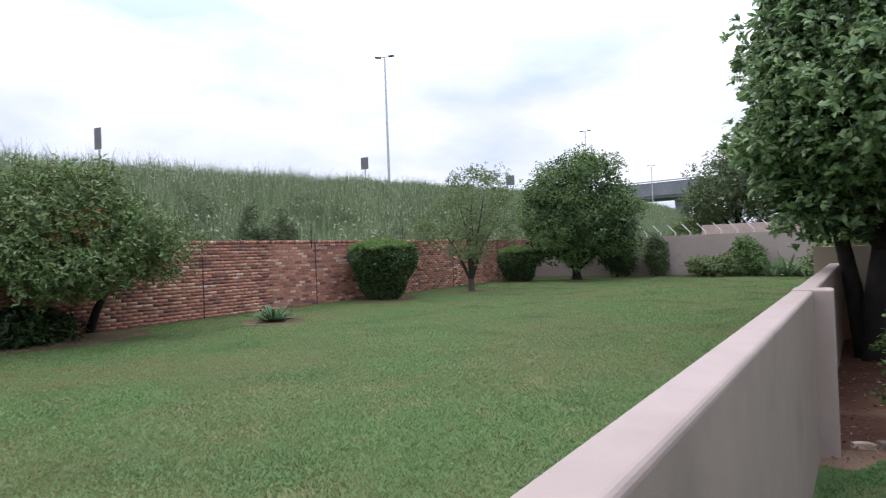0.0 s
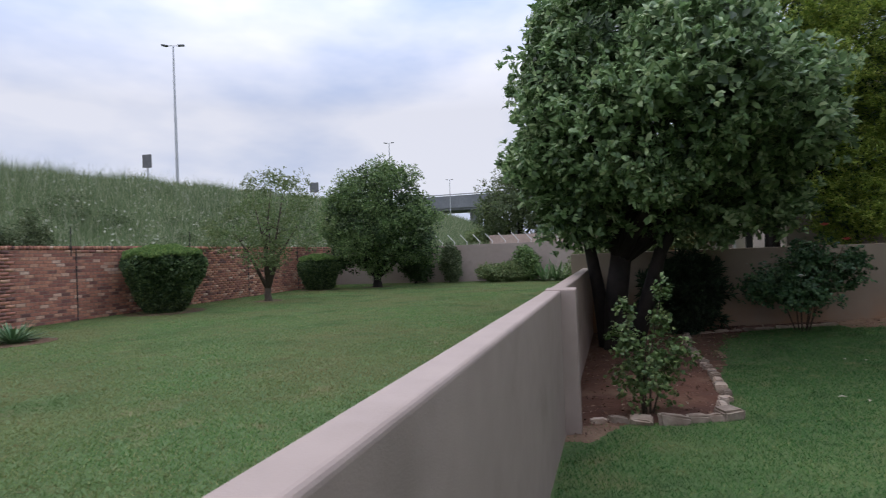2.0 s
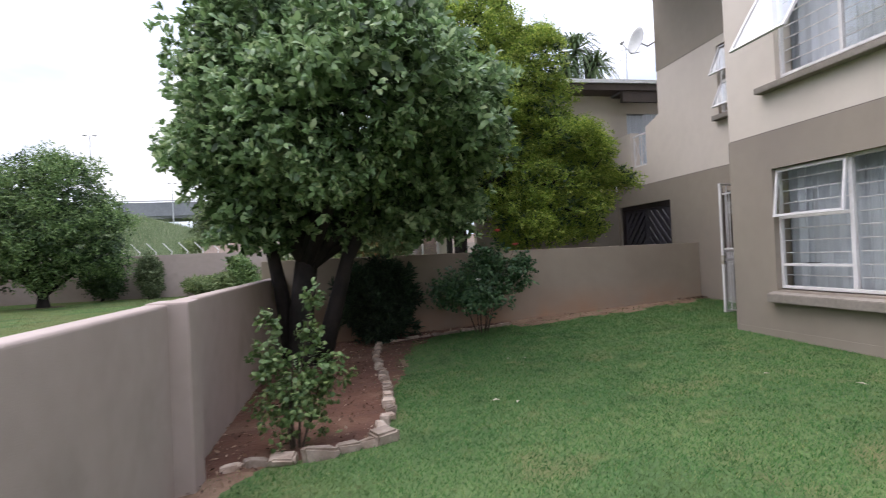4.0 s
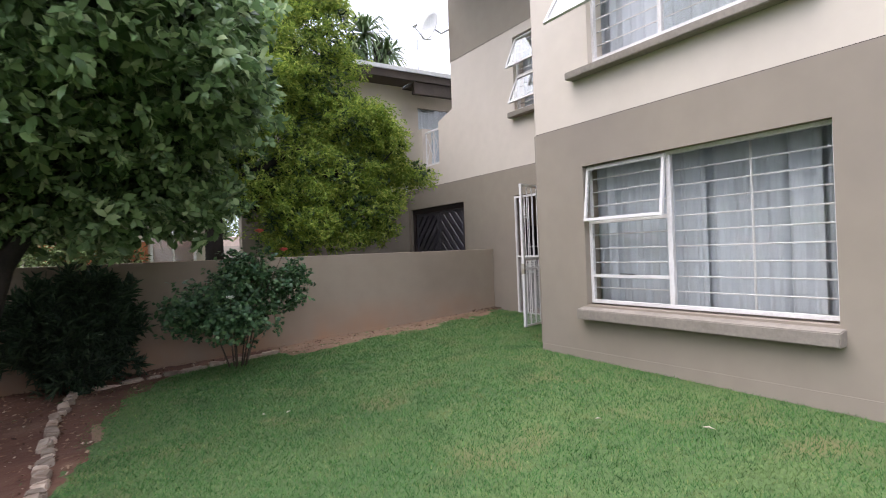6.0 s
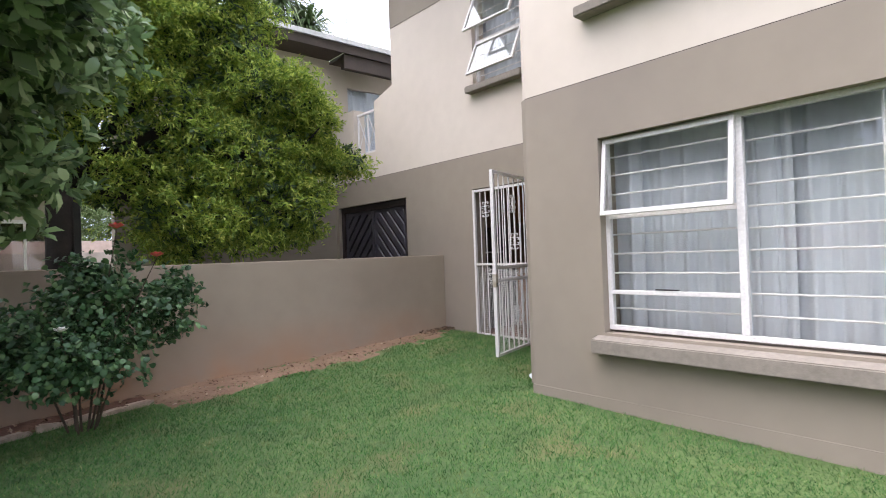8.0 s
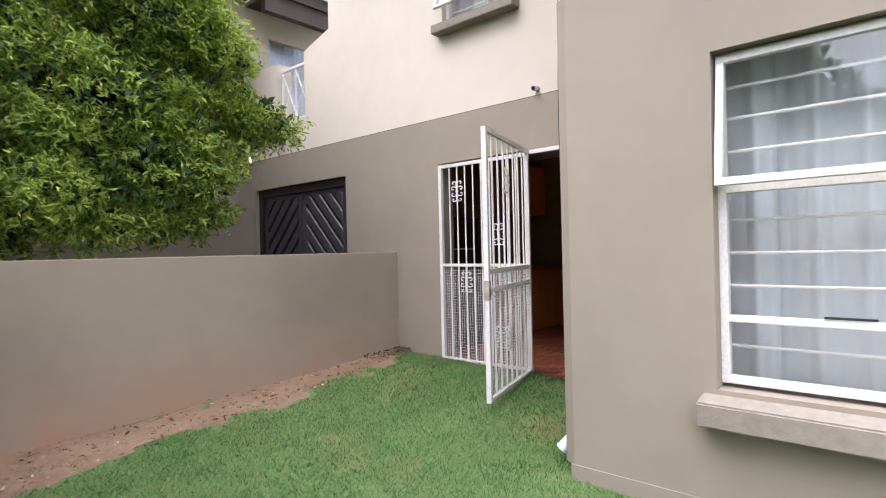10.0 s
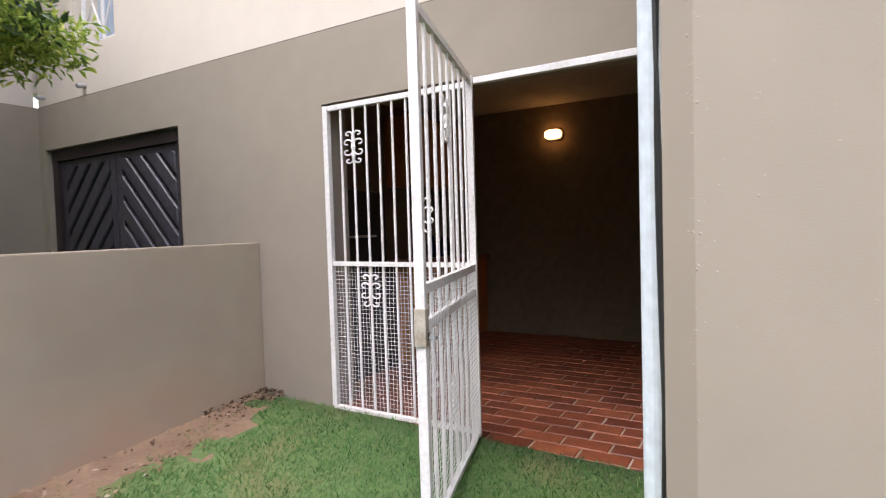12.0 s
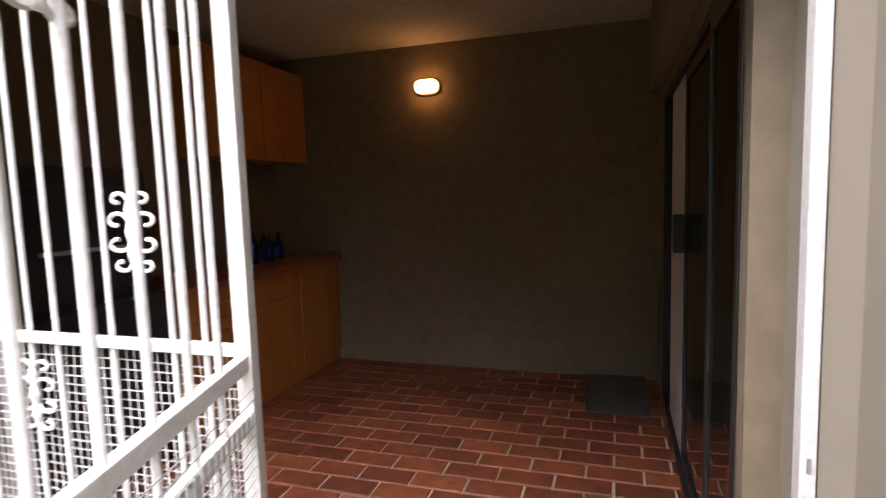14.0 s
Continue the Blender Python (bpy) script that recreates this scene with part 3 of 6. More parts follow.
structure("floor_balcony", box(8.47, 11.5, 12.41, 14.6, 2.72, 2.9), M_CONCRETE, "grey concrete balcony slab", category="floor")
structure("wall_balcony_inner", slab("x", 11.3, 0.2, 12.41, 14.6, 2.9, 5.2), M_BEIGE, "beige inner wall of the balcony")
structure("ceiling_balcony", box(8.3, 11.5, 14.0, 14.8, 5.2, 5.26), M_ROOF, "dark brown boarded balcony soffit", category="ceiling")

eaves = empty("roof_eaves", (6, 13.9, 5.2), "dark brown eaves with a pale roof edge", "roof", kind="structure")


def under(ob, parent):
    ob.parent = parent
    ob.matrix_parent_inverse = Matrix.Translation(parent.location).inverted()
    return ob


def roof_sheet():
    bm = bmesh.new()
    a = [bm.verts.new(p) for p in ((3.9, 13.82, 5.37), (9.6, 13.82, 5.37), (9.6, 18.0, 6.5), (3.9, 18.0, 6.5), (3.9, 13.82, 5.46), (9.6, 13.82, 5.46), (9.6, 18.0, 6.59), (3.9, 18.0, 6.59))]
    for q in ((0, 3, 2, 1), (4, 5, 6, 7), (0, 1, 5, 4), (1, 2, 6, 5), (2, 3, 7, 6), (3, 0, 4, 7)):
        bm.faces.new([a[i] for i in q])
    return bm


under(part("fascia", box(3.95, 9.6, 13.86, 13.9, 5.20, 5.366), M_ROOF), eaves)
under(part("beam", box(8.22, 9.6, 13.9, 14.02, 4.92, 5.19, 0.006), M_ROOF), eaves)
under(part("soffit", box(3.95, 8.2, 13.9, 14.45, 5.2, 5.23), M_ROOF), eaves)
under(part("roof_sheet", roof_sheet(), M_ROOFTOP, label="pale corrugated roof edge"), eaves)

# patio behind the gate
PZ = 0.112
structure("floor_patio", box(GX - 0.03, 11.5, 7.87 + 0.235, 11.6, -0.3, PZ - 0.008), M_GROUT, "brown quarry tiled patio floor", category="floor")
# patio walls share the plaster colour darkened and warmed for shade and lamplight
structure("wall_patio_back", slab("x", 11.32, 0.2, 8.105, 11.6, -0.2, 2.72), M_INNER_DIMMED, "dim taupe back wall of the patio")
structure("wall_patio_kitchen", slab("y", 11.42, 0.2, GX + 0.24, 11.32, -0.2, 2.72), M_INNER_DIMMED, "dim taupe patio wall behind the units")
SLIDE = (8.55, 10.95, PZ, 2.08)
structure("wall_patio_house", slab("y", 8.104, 0.141, GX + 0.24, 11.32, -0.2, 2.72, [SLIDE]), M_INNER_DIMMED, "dim taupe patio wall with a sliding door")
structure("ceiling_patio", box(GX + 0.24, 11.5, 8.104, 11.6, 2.675, 2.70), M_CEIL, "off-white patio ceiling", category="ceiling")

# closed rooms behind the house windows
structure("wall_room_back", slab("x", 9.0, 0.1, -4.8, 7.8, 0.0, 6.9), M_ROOM, "dim room wall behind the curtains")
structure("floor_room", box(FX + 0.24, 9.0, -4.9, 7.87, 0.2, 0.3), M_ROOM, "dim room floor", category="floor")
structure("ceiling_room", box(FX + 0.25, 9.0, -4.9, 7.87, 2.6, 2.75), M_ROOM, "pale room ceiling and slab", category="ceiling")
structure("ceiling_upper_room", box(FX + 0.02, 12.0, -5.0, 12.4, 7.2, 7.3), M_ROOFTOP, "flat pale roof slab over the house", category="ceiling")
structure("wall_south_end", slab("y", -5.0, 0.2, FX + 0.24, 9.1, -0.4, 7.2), M_BEIGE, "beige end wall of the house")

# ============ windows ============
def burglar_bars(parent, x, y0, y1, zs, r=0.0075):
    for z in zs:
        part("burglar_bar", tube([(x, y0, z), (x, y1, z)], r, 6), M_WHITE, parent)


def casement(parent, x, y0, y1, z0, z1, tilt, bar=0.034, name="casement"):
    """A top-hung opening light that leans outwards by tilt degrees, with its pane."""
    m = Matrix.Translation((x, 0, z1)) @ Matrix.Rotation(radians(tilt), 4, "Y") @ Matrix.Translation((-x, 0, -z1))
    bm = bmesh.new()
    for a, b, c, d in ((y0, y1, z1 - bar, z1), (y0, y1, z0, z0 + bar), (y0, y0 + bar, z0 + bar, z1 - bar), (y1 - bar, y1, z0 + bar, z1 - bar)):
        add_box(bm, x - 0.018, x + 0.012, a, b, c, d, 0.003, m)
    sash = part(name, bm, M_WHITE, parent)
    pane = part("pane", box(x - 0.004, x, y0 + bar, y1 - bar, z0 + bar, z1 - bar, 0, m), M_GLASS, sash)
    pane.visible_shadow = False
    return sash


def fixed_pane(parent, x, y0, y1, z0, z1):
    pane = part("pane", box(x - 0.002, x + 0.002, y0, y1, z0, z1), M_GLASS, parent)
    pane.visible_shadow = False


def sill_mesh(x, y0, y1, z0, z1, out, back):
    bm = bmesh.new()
    add_box(bm, x - out, x + back, y0, y1, z0, z1)
    for v in bm.verts:
        if v.co.z > (z0 + z1) / 2 and v.co.x > x:
            v.co.z += 0.055
    bmesh.ops.bevel(bm, geom=bm.edges[:], offset=0.008, segments=2, affect="EDGES")
    return bm


def curtain_mesh(x, y0, y1, z0, z1, seed):
    rng = random.Random(seed)
    n = int((y1 - y0) / 0.02)
    ph = [rng.uniform(0, 6) for _ in range(4)]
    vs, fs = [], []
    for k, z in enumerate((z0, (z0 + z1) / 2, z1)):
        for i in range(n + 1):
            y = y0 + (y1 - y0) * i / n
            d = 0.022 * math.sin(y * 31 + ph[0] + 2.2 * math.sin(y * 3.1 + ph[1])) + 0.012 * math.sin(y * 67 + ph[2] + 0.3 * k) + 0.03 * math.sin(y * 2.4 + ph[3])
            vs.append((x + d, y, z))
    for k in range(2):
        for i in range(n):
            a = k * (n + 1) + i
            fs.append((a, a + 1, a + n + 2, a + n + 1))
    return vs, fs


def frame_bars(pieces, x, depth=0.05, bevel=0.004):
    bm = bmesh.new()
    for a, b, c, d in pieces:
        add_box(bm, x - depth / 2, x + depth / 2, a, b, c, d, bevel)
    return bm


w1 = tagged(new("window_1"), "wide white steel window with burglar bars and a top-hung light ajar", "window", kind="structure")
y0, y1, z0, z1 = WIN
WX = FX + 0.10
b = 0.036
part("window_frame", frame_bars([(y0, y1, z1 - b, z1), (y0, y1, z0 + 0.02, z0 + 0.02 + b), (y0, y0 + b, z0 + 0.02 + b, z1 - b), (y1 - b, y1, z0 + 0.02 + b, z1 - b),
                                (6.25, 6.30, z0 + 0.02 + b, z1 - b), (6.30, y1 - b, 1.525, 1.565), (6.30, y1 - b, 0.925, 0.957)], WX), M_WHITE, w1)
part("window_sill", sill_mesh(FX, y0 - 0.04, y1 + 0.065, 0.465, 0.575, 0.11, 0.16), M_SILL, w1, "thick sloping taupe plaster sill")
casement(w1, WX - 0.035, 6.285, y1 - 0.012, 1.548, z1 - 0.02, 7)
fixed_pane(w1, WX, 6.30, y1 - b, 0.957, 1.525)
fixed_pane(w1, WX, 6.30, y1 - b, z0 + 0.056, 0.925)
fixed_pane(w1, WX, y0 + b, 6.25, z0 + 0.056, z1 - b)
part("burglar_bar", tube([(WX + 0.05, 5.51, z0 + 0.03), (WX + 0.05, 5.51, z1 - 0.02)], 0.011, 8), M_WHITE, w1)
burglar_bars(w1, WX + 0.05, y0 + 0.02, 6.25, [0.803 + 0.1475 * i for i in range(9)])
burglar_bars(w1, WX + 0.05, 6.30, y1 - 0.02, [0.808, 1.09, 1.245, 1.40, 1.724, 1.88, 2.027])
part("latch", frame_bars([(6.72, 6.90, 0.962, 0.972)], WX - 0.02, 0.02, 0.002), M_BLACK, w1, "small dark peg stay")
for i, (a, c) in enumerate(((4.70, 6.22), (6.24, 7.40))):
    vs, fs = curtain_mesh(FX + 0.36, a, c, 0.55, 2.35, i)
    tagged(raw("curtain", vs, fs, M_CURTAIN, smooth=True), "pale grey sheer curtain hanging behind the window", "curtain")
for i, (a, c) in enumerate(((5.02, 5.30), (6.02, 6.26), (7.1, 7.33))):
    vs, fs = curtain_mesh(FX + 0.305, a, c, 0.55, 2.35, i + 7)
    tagged(raw("curtain", vs, fs, M_CURTAIN, smooth=True), "gathered pale grey curtain hanging behind the window", "curtain")

w2 = tagged(new("window_2"), "upper white steel window with a light wide open", "window", kind="structure")
y0, y1, z0, z1 = UWIN
part("window_frame", frame_bars([(y0, y1, z1 - b, z1), (y0, y1, z0 + 0.05, z0 + 0.05 + b), (y0, y0 + b, z0 + 0.08, z1 - b), (y1 - b, y1, z0 + 0.08, z1 - b), (6.28, 6.32, z0 + 0.08, z1 - b)], WX), M_WHITE, w2)
part("window_sill", sill_mesh(FX, y0 - 0.05, y1 + 0.24, 3.155, 3.235, 0.12, 0.16), M_SILL, w2, "thick taupe plaster sill")
casement(w2, WX - 0.035, 6.30, y1 - 0.01, 3.40, z1 - 0.02, 32)
fixed_pane(w2, WX, y0 + b, 6.28, z0 + 0.08, z1 - b)
burglar_bars(w2, WX + 0.05, y0 + 0.02, y1 - 0.02, [3.5 + 0.15 * i for i in range(8)])
vs, fs = curtain_mesh(FX + 0.36, 4.8, 7.3, 3.2, 4.9, 21)
tagged(raw("curtain", vs, fs, M_CURTAIN, smooth=True), "pale curtain behind the upper window", "curtain")

w3 = tagged(new("window_3"), "narrow upper window with two lights tilted open", "window", kind="structure")
y0, y1, z0, z1 = W2
VX = GX + 0.10
part("window_frame", frame_bars([(y0, y1, z1 - b, z1), (y0, y1, z0 + 0.03, z0 + 0.03 + b), (y0, y0 + b, z0 + 0.06, z1 - b), (y1 - b, y1, z0 + 0.06, z1 - b), (y0 + b, y1 - b, 4.30, 4.34)], VX), M_WHITE, w3)
part("window_sill", sill_mesh(GX, y0 - 0.05, y1 + 0.06, 3.575, 3.665, 0.12, 0.16), M_SILL, w3, "thick taupe plaster sill")
casement(w3, VX - 0.035, y0 + 0.03, y1 - 0.02, 4.36, z1 - 0.02, 24)
casement(w3, VX - 0.035, y0 + 0.03, y1 - 0.02, 3.76, 4.29, 24)
burglar_bars(w3, VX + 0.05, y0 + 0.02, y1 - 0.02, [3.85 + 0.15 * i for i in range(8)])
vs, fs = curtain_mesh(GX + 0.36, 9.3, 10.6, 3.6, 5.1, 31)
tagged(raw("curtain", vs, fs, M_CURTAIN, smooth=True), "pale curtain behind the narrow window", "curtain")

# blistered paint near the corner of the house
blister_rng = random.Random(77)
blister = bmesh.new()
for _ in range(150):
    y = 8.052 - 0.30 * blister_rng.random() ** 5.0 + blister_rng.uniform(-0.006, 0.006)
    z = blister_rng.choice((2.05, 2.2, 1.8, 1.5, 1.25)) + blister_rng.gauss(0, 0.16)
    r = blister_rng.uniform(0.0008, 0.0028) * (1.0 if y > 8.03 else 0.75)
    x = FX + (0.032 * (y - 8.045) / 0.063 if y > 8.045 else 0.0)
    bmesh.ops.create_icosphere(blister, subdivisions=1, radius=1.0, matrix=Matrix.Translation((x, y, z)) @ Matrix.Diagonal((0.35 * r, r, r * blister_rng.uniform(0.8, 1.8), 1)))
tagged(part("paint_blisters", blister, M_TAUPE, smooth=True), "small blisters in the taupe wall paint", "paint blister", kind="stuff")

# ============ patio gate ============
def scroll_mesh(plane_pts, r=0.0062):
    """A wrought scroll ornament: four pairs of curls round a bar, in a plane given by a function of (u, z)."""
    bm = bmesh.new()
    for su in (-1, 1):
        for sz in (-1, 1):
            for off, size in ((0.030, 0.026), (0.088, 0.020)):
                pts = []
                for i in range(11):
                    a = i / 10 * 1.55 * math.pi
                    rr = size * (1 - 0.055 * i)
                    pts.append(plane_pts(su * (0.010 + 1.5 * (size + rr * -math.cos(a))), sz * (off + rr * math.sin(a) * 0.95)))
                add_tube(bm, pts, r, 5)
    add_tube(bm, [plane_pts(0, q) for q in (-0.10, -0.06, -0.03, 0.0, 0.03, 0.06, 0.10)], [0.006, 0.015, 0.011, 0.017, 0.011, 0.015, 0.006], 8)
    return bm


def grille(parent, origin, direction, width, z0, z1, n_bars, rails, mesh_top, scrolls, post=0.04, seed=1):
    """A welded bar grille in a vertical plane: stiles, rails, round bars, wire mesh below and scroll ornaments."""
    d = Vector((*direction, 0)).normalized()
    across = Vector((-d.y, d.x, 0))
    o = Vector((*origin, 0))
    rot = Matrix(((d.x, across.x, 0, o.x), (d.y, across.y, 0, o.y), (0, 0, 1, 0), (0, 0, 0, 1)))

    def at(u, z, w=0.0):
        return o + d * u + across * w + Vector((0, 0, z))

    for u in (0, width - post):
        part("stile", box(u, u + post, -post / 2, post / 2, z0, z1, 0.004, rot), M_WHITE, parent)
    for z, h in ((z0, 0.03), (z1 - 0.035, 0.035), *rails):
        part("rail", box(post, width - post, -0.014, 0.014, z, z + h, 0.003, rot), M_WHITE, parent)
    for i in range(n_bars):
        u = post + (width - 2 * post) * (i + 1) / (n_bars + 1)
        part("bar", tube([at(u, z0 + 0.02), at(u, z1 - 0.02)], 0.0085, 8), M_WHITE, parent)
    wire = bmesh.new()
    rng = random.Random(seed)
    k = int((width - 2 * post) / 0.028)
    wob = [rng.uniform(0, 6) for _ in range(4)]

    def sag(u, z):
        return 0.016 + 0.006 * math.sin(7 * u + wob[0]) * math.sin(6 * z + wob[1])

    for i in range(1, k):
        u = post + (width - 2 * post) * i / k
        add_tube(wire, [at(u + 0.003 * math.sin(9 * z + i), z, sag(u, z)) for z in np.linspace(z0 + 0.03, mesh_top, 5)], 0.0016, 3, False)
    for j in range(1, int((mesh_top - z0) / 0.028)):
        z = z0 + 0.028 * j
        add_tube(wire, [at(u, z + 0.003 * math.sin(8 * u + j), sag(u, z)) for u in np.linspace(post, width - post, 6)], 0.0016, 3, False)
    tagged(part("wire_mesh", wire, M_WHITE, parent, "fine white-painted chicken wire"))
    for u, z in scrolls:
        part("scroll", scroll_mesh(lambda a, c, u=u, z=z: at(u + a, z + c, -0.004)), M_WHITE, parent)
    return rot


fixed = empty("security_grille", (GX, 9.97, PZ), "fixed white steel grille panel with scrolls and wire mesh", "gate")
HY = 9.40


def adopt(thing):
    """Parts built in world places keep them under a thing that stands elsewhere."""
    inv = Matrix.Translation(thing.location).inverted()
    for c in thing.children:
        c.matrix_parent_inverse = inv


grille(fixed, (GX + 0.015, 10.530), (0, -1), 1.13, PZ + 0.01, 2.20, 9, [(1.115, 0.03)], 1.115, [(0.25, 1.905), (0.355, 0.955), (0.775, 1.435), (0.775, 0.42)], seed=3)
adopt(fixed)
leaf = empty("security_gate", (GX, HY, PZ), "white steel gate leaf standing open with scrolls and wire mesh", "gate")
LEAF_D = (-1.112, -0.335)
grille(leaf, (GX - 0.01, HY - 0.005), LEAF_D, 1.16, PZ + 0.02, 2.215, 7, [(1.10, 0.04), (0.955, 0.04)], 1.10, [(0.61, 1.86), (0.61, 0.55)], post=0.04, seed=5)
ld = Vector((*LEAF_D, 0)).normalized()
la = Vector((-ld.y, ld.x, 0))
lock_m = Matrix(((ld.x, la.x, 0, GX - 0.01), (ld.y, la.y, 0, HY - 0.005), (0, 0, 1, 0), (0, 0, 0, 1)))
lockbox = part("lock_box", box(1.120, 1.1685, -0.0235, 0.0235, 0.905, 1.05, 0.004, lock_m), M_LOCK, leaf, "weathered cream steel lock case")
part("keyhole", box(1.12, 1.145, -0.0255, 0.0255, 0.925, 0.955, 0.002, lock_m), M_BLACK, lockbox)
part("handle", tube([lock_m @ Vector((1.13, 0.02, 0.935)), lock_m @ Vector((1.13, 0.045, 0.935)), lock_m @ Vector((1.10, 0.050, 0.930))], 0.006, 8), M_STEEL, lockbox, "steel lever handle")
for z in (0.45, 1.85):
    part("hinge", tube([(GX - 0.012, HY + 0.008, z), (GX - 0.012, HY + 0.008, z + 0.09)], 0.013, 8), M_WHITE, leaf)
adopt(leaf)
gframe = tagged(new("door_frame_gate"), "white steel frame round the patio opening", "door frame", kind="structure")
part("jamb", box(GX - 0.008, GX + 0.04, 8.172, 8.200, PZ, 2.213, 0.004), M_WHITE, gframe, "scuffed white steel jamb")
part("head", box(GX - 0.004, GX + 0.035, 8.215, HY - 0.01, 2.175, 2.213, 0.004), M_WHITE, gframe)
part("strike_plate", box(GX - 0.0095, GX - 0.006, 8.181, 8.189, 0.975, 1.005, 0.001), M_STEEL, gframe)

# black timber double doors
ddoors = empty("timber_doors", (GX + 0.1, 13.2, 0.1), "black stained double doors with diagonal boards", "door")
part("door_frame", frame_bars([(DDOOR[0], DDOOR[0] + 0.10, 0.1, 2.26), (DDOOR[1] - 0.10, DDOOR[1], 0.1, 2.26), (DDOOR[0] + 0.10, DDOOR[1] - 0.10, 2.15, 2.26)], GX + 0.10, 0.09), M_DARKFRAME, ddoors)
part("backing", box(GX + 0.150, GX + 0.170, DDOOR[0] + 0.10, DDOOR[1] - 0.10, 0.1, 2.15), M_DARKFRAME, ddoors)
for a, c in ((DDOOR[0] + 0.10, DDOOR[0] + 0.19), (13.11, 13.20), (13.21, 13.30), (DDOOR[1] - 0.19, DDOOR[1] - 0.10)):
    part("stile", box(GX + 0.092, GX + 0.124, a, c, 0.1, 2.148, 0.004), M_DARKWOOD, ddoors)
for a, c in ((DDOOR[0] + 0.19, 13.11), (13.30, DDOOR[1] - 0.19)):
    part("top_rail", box(GX + 0.093, GX + 0.124, a, c, 2.085, 2.148, 0.004), M_DARKWOOD, ddoors)


def diagonal_boards(ya, yb, sign):
    """Slanting boards across one door leaf, cut off at its top and bottom."""
    w = yb - ya
    for k in range(22):
        c0 = -w + 0.235 * k
        u0, u1 = (ya, yb) if sign > 0 else (yb, ya)
        bm = bmesh.new()
        ring = []
        for x in (GX + 0.084, GX + 0.124):
            ring.append([bm.verts.new((x, u, 0.11 + c)) for u, c in ((u0, c0), (u1, c0 + w), (u1, c0 + w + 0.180), (u0, c0 + 0.180))])
        bm.faces.new(ring[0])
        bm.faces.new(ring[1][::-1])
        for i in range(4):
            bm.faces.new((ring[0][i], ring[1][i], ring[1][(i + 1) % 4], ring[0][(i + 1) % 4]))
        for z, n in ((2.085, 1), (0.11, -1)):
            bmesh.ops.bisect_plane(bm, geom=bm.verts[:] + bm.edges[:] + bm.faces[:], plane_co=(0, 0, z), plane_no=(0, 0, n), clear_outer=True)
        if len(bm.faces) < 4:
            bm.free()
            continue
        bmesh.ops.recalc_face_normals(bm, faces=bm.faces[:])
        bmesh.ops.bevel(bm, geom=bm.edges[:], offset=0.010, segments=1, affect="EDGES")
        part("board", bm, M_DARKWOOD, ddoors)


diagonal_boards(DDOOR[0] + 0.19, 13.11, 1)
diagonal_boards(13.30, DDOOR[1] - 0.19, -1)
adopt(ddoors)

# downpipe, cables, spouts
dp = empty("downpipe", (6.64, 8.16, 0.08), "pale grey plastic rainwater downpipe on the return wall", "downpipe")
part("pipe", tube([(6.69, 8.215, 0.10), (6.73, 8.16, 0.17), (6.73, 8.148, 0.24), (6.73, 8.148, 6.9)], 0.036, 20), M_PIPE, dp)
for z in (2.45, 4.6):
    part("bracket", tube([(6.73, 8.148, z), (6.73, 8.148, z + 0.03)], 0.0395, 20), M_PIPE, dp)
adopt(dp)
for k, dx in enumerate((0.0, 0.013)):
    pts = [(6.60 + dx + 0.010 * math.sin(z * 2.2 + k), 8.120 + 0.005 * math.sin(z * 4 + 2 * k), z) for z in np.linspace(0.15, 6.9, 40)]
    tagged(part("cable", tube(pts, 0.005, 6), M_CABLE), "black cable clipped loosely up the wall", "cable", group="cables beside the downpipe")


def spout(x, y, z):
    bm = bmesh.new()
    add_tube(bm, [(x + 0.03, y, z), (x - 0.07, y, z - 0.012)], 0.022, 12, False)
    add_tube(bm, [(x - 0.07, y, z - 0.012), (x + 0.03, y, z)], 0.017, 12, False)
    tagged(part("overflow_spout", bm, M_STEEL), "short metal overflow pipe in the wall", "pipe", group="overflow spouts")


spout(GX, 9.27, 2.77)
spout(GX, 13.5, 2.80)
spout(GX, 14.28, 2.80)

# balcony railing
rail = empty("balcony_railing", (GX + 0.1, 13.6, 3.17), "white steel balcony railing with crossed bars", "railing")
part("top_rail", box(GX + 0.08, GX + 0.12, 12.97, 13.66, 3.93, 3.97, 0.004), M_WHITE, rail)
part("bottom_rail", box(GX + 0.085, GX + 0.115, 12.97, 13.66, 3.20, 3.23, 0.004), M_WHITE, rail)
for i in range(3):
    y = 12.99 + i * 0.325
    part("post", box(GX + 0.085, GX + 0.115, y - 0.012, y + 0.012, 3.17, 3.93, 0.003), M_WHITE, rail)
    if i < 2:
        part("cross_bar", tube([(GX + 0.1, y, 3.28), (GX + 0.1, y + 0.325, 3.92)], 0.009, 6), M_WHITE, rail)
        part("cross_bar", tube([(GX + 0.1, y, 3.92), (GX + 0.1, y + 0.325, 3.28)], 0.009, 6), M_WHITE, rail)
adopt(rail)
bdoor = empty("balcony_door", (9.6, 14.62, 2.9), "dark glazed balcony door with a drawn curtain", "door")
part("pane", box(8.7, 10.6, 14.63, 14.64, 3.0, 4.8), M_GLASS, bdoor).visible_shadow = False
vs, fs = curtain_mesh(0, 8.7, 10.6, 3.0, 4.8, 4)
raw("drape", [(y, 14.72 + x, z) for x, y, z in vs], fs, M_CURTAIN, bdoor, smooth=True)
adopt(bdoor)

# satellite dish
dish = empty("satellite_dish", (8.03, 12.7, 5.95), "grey satellite dish on a bent wall arm", "satellite dish")


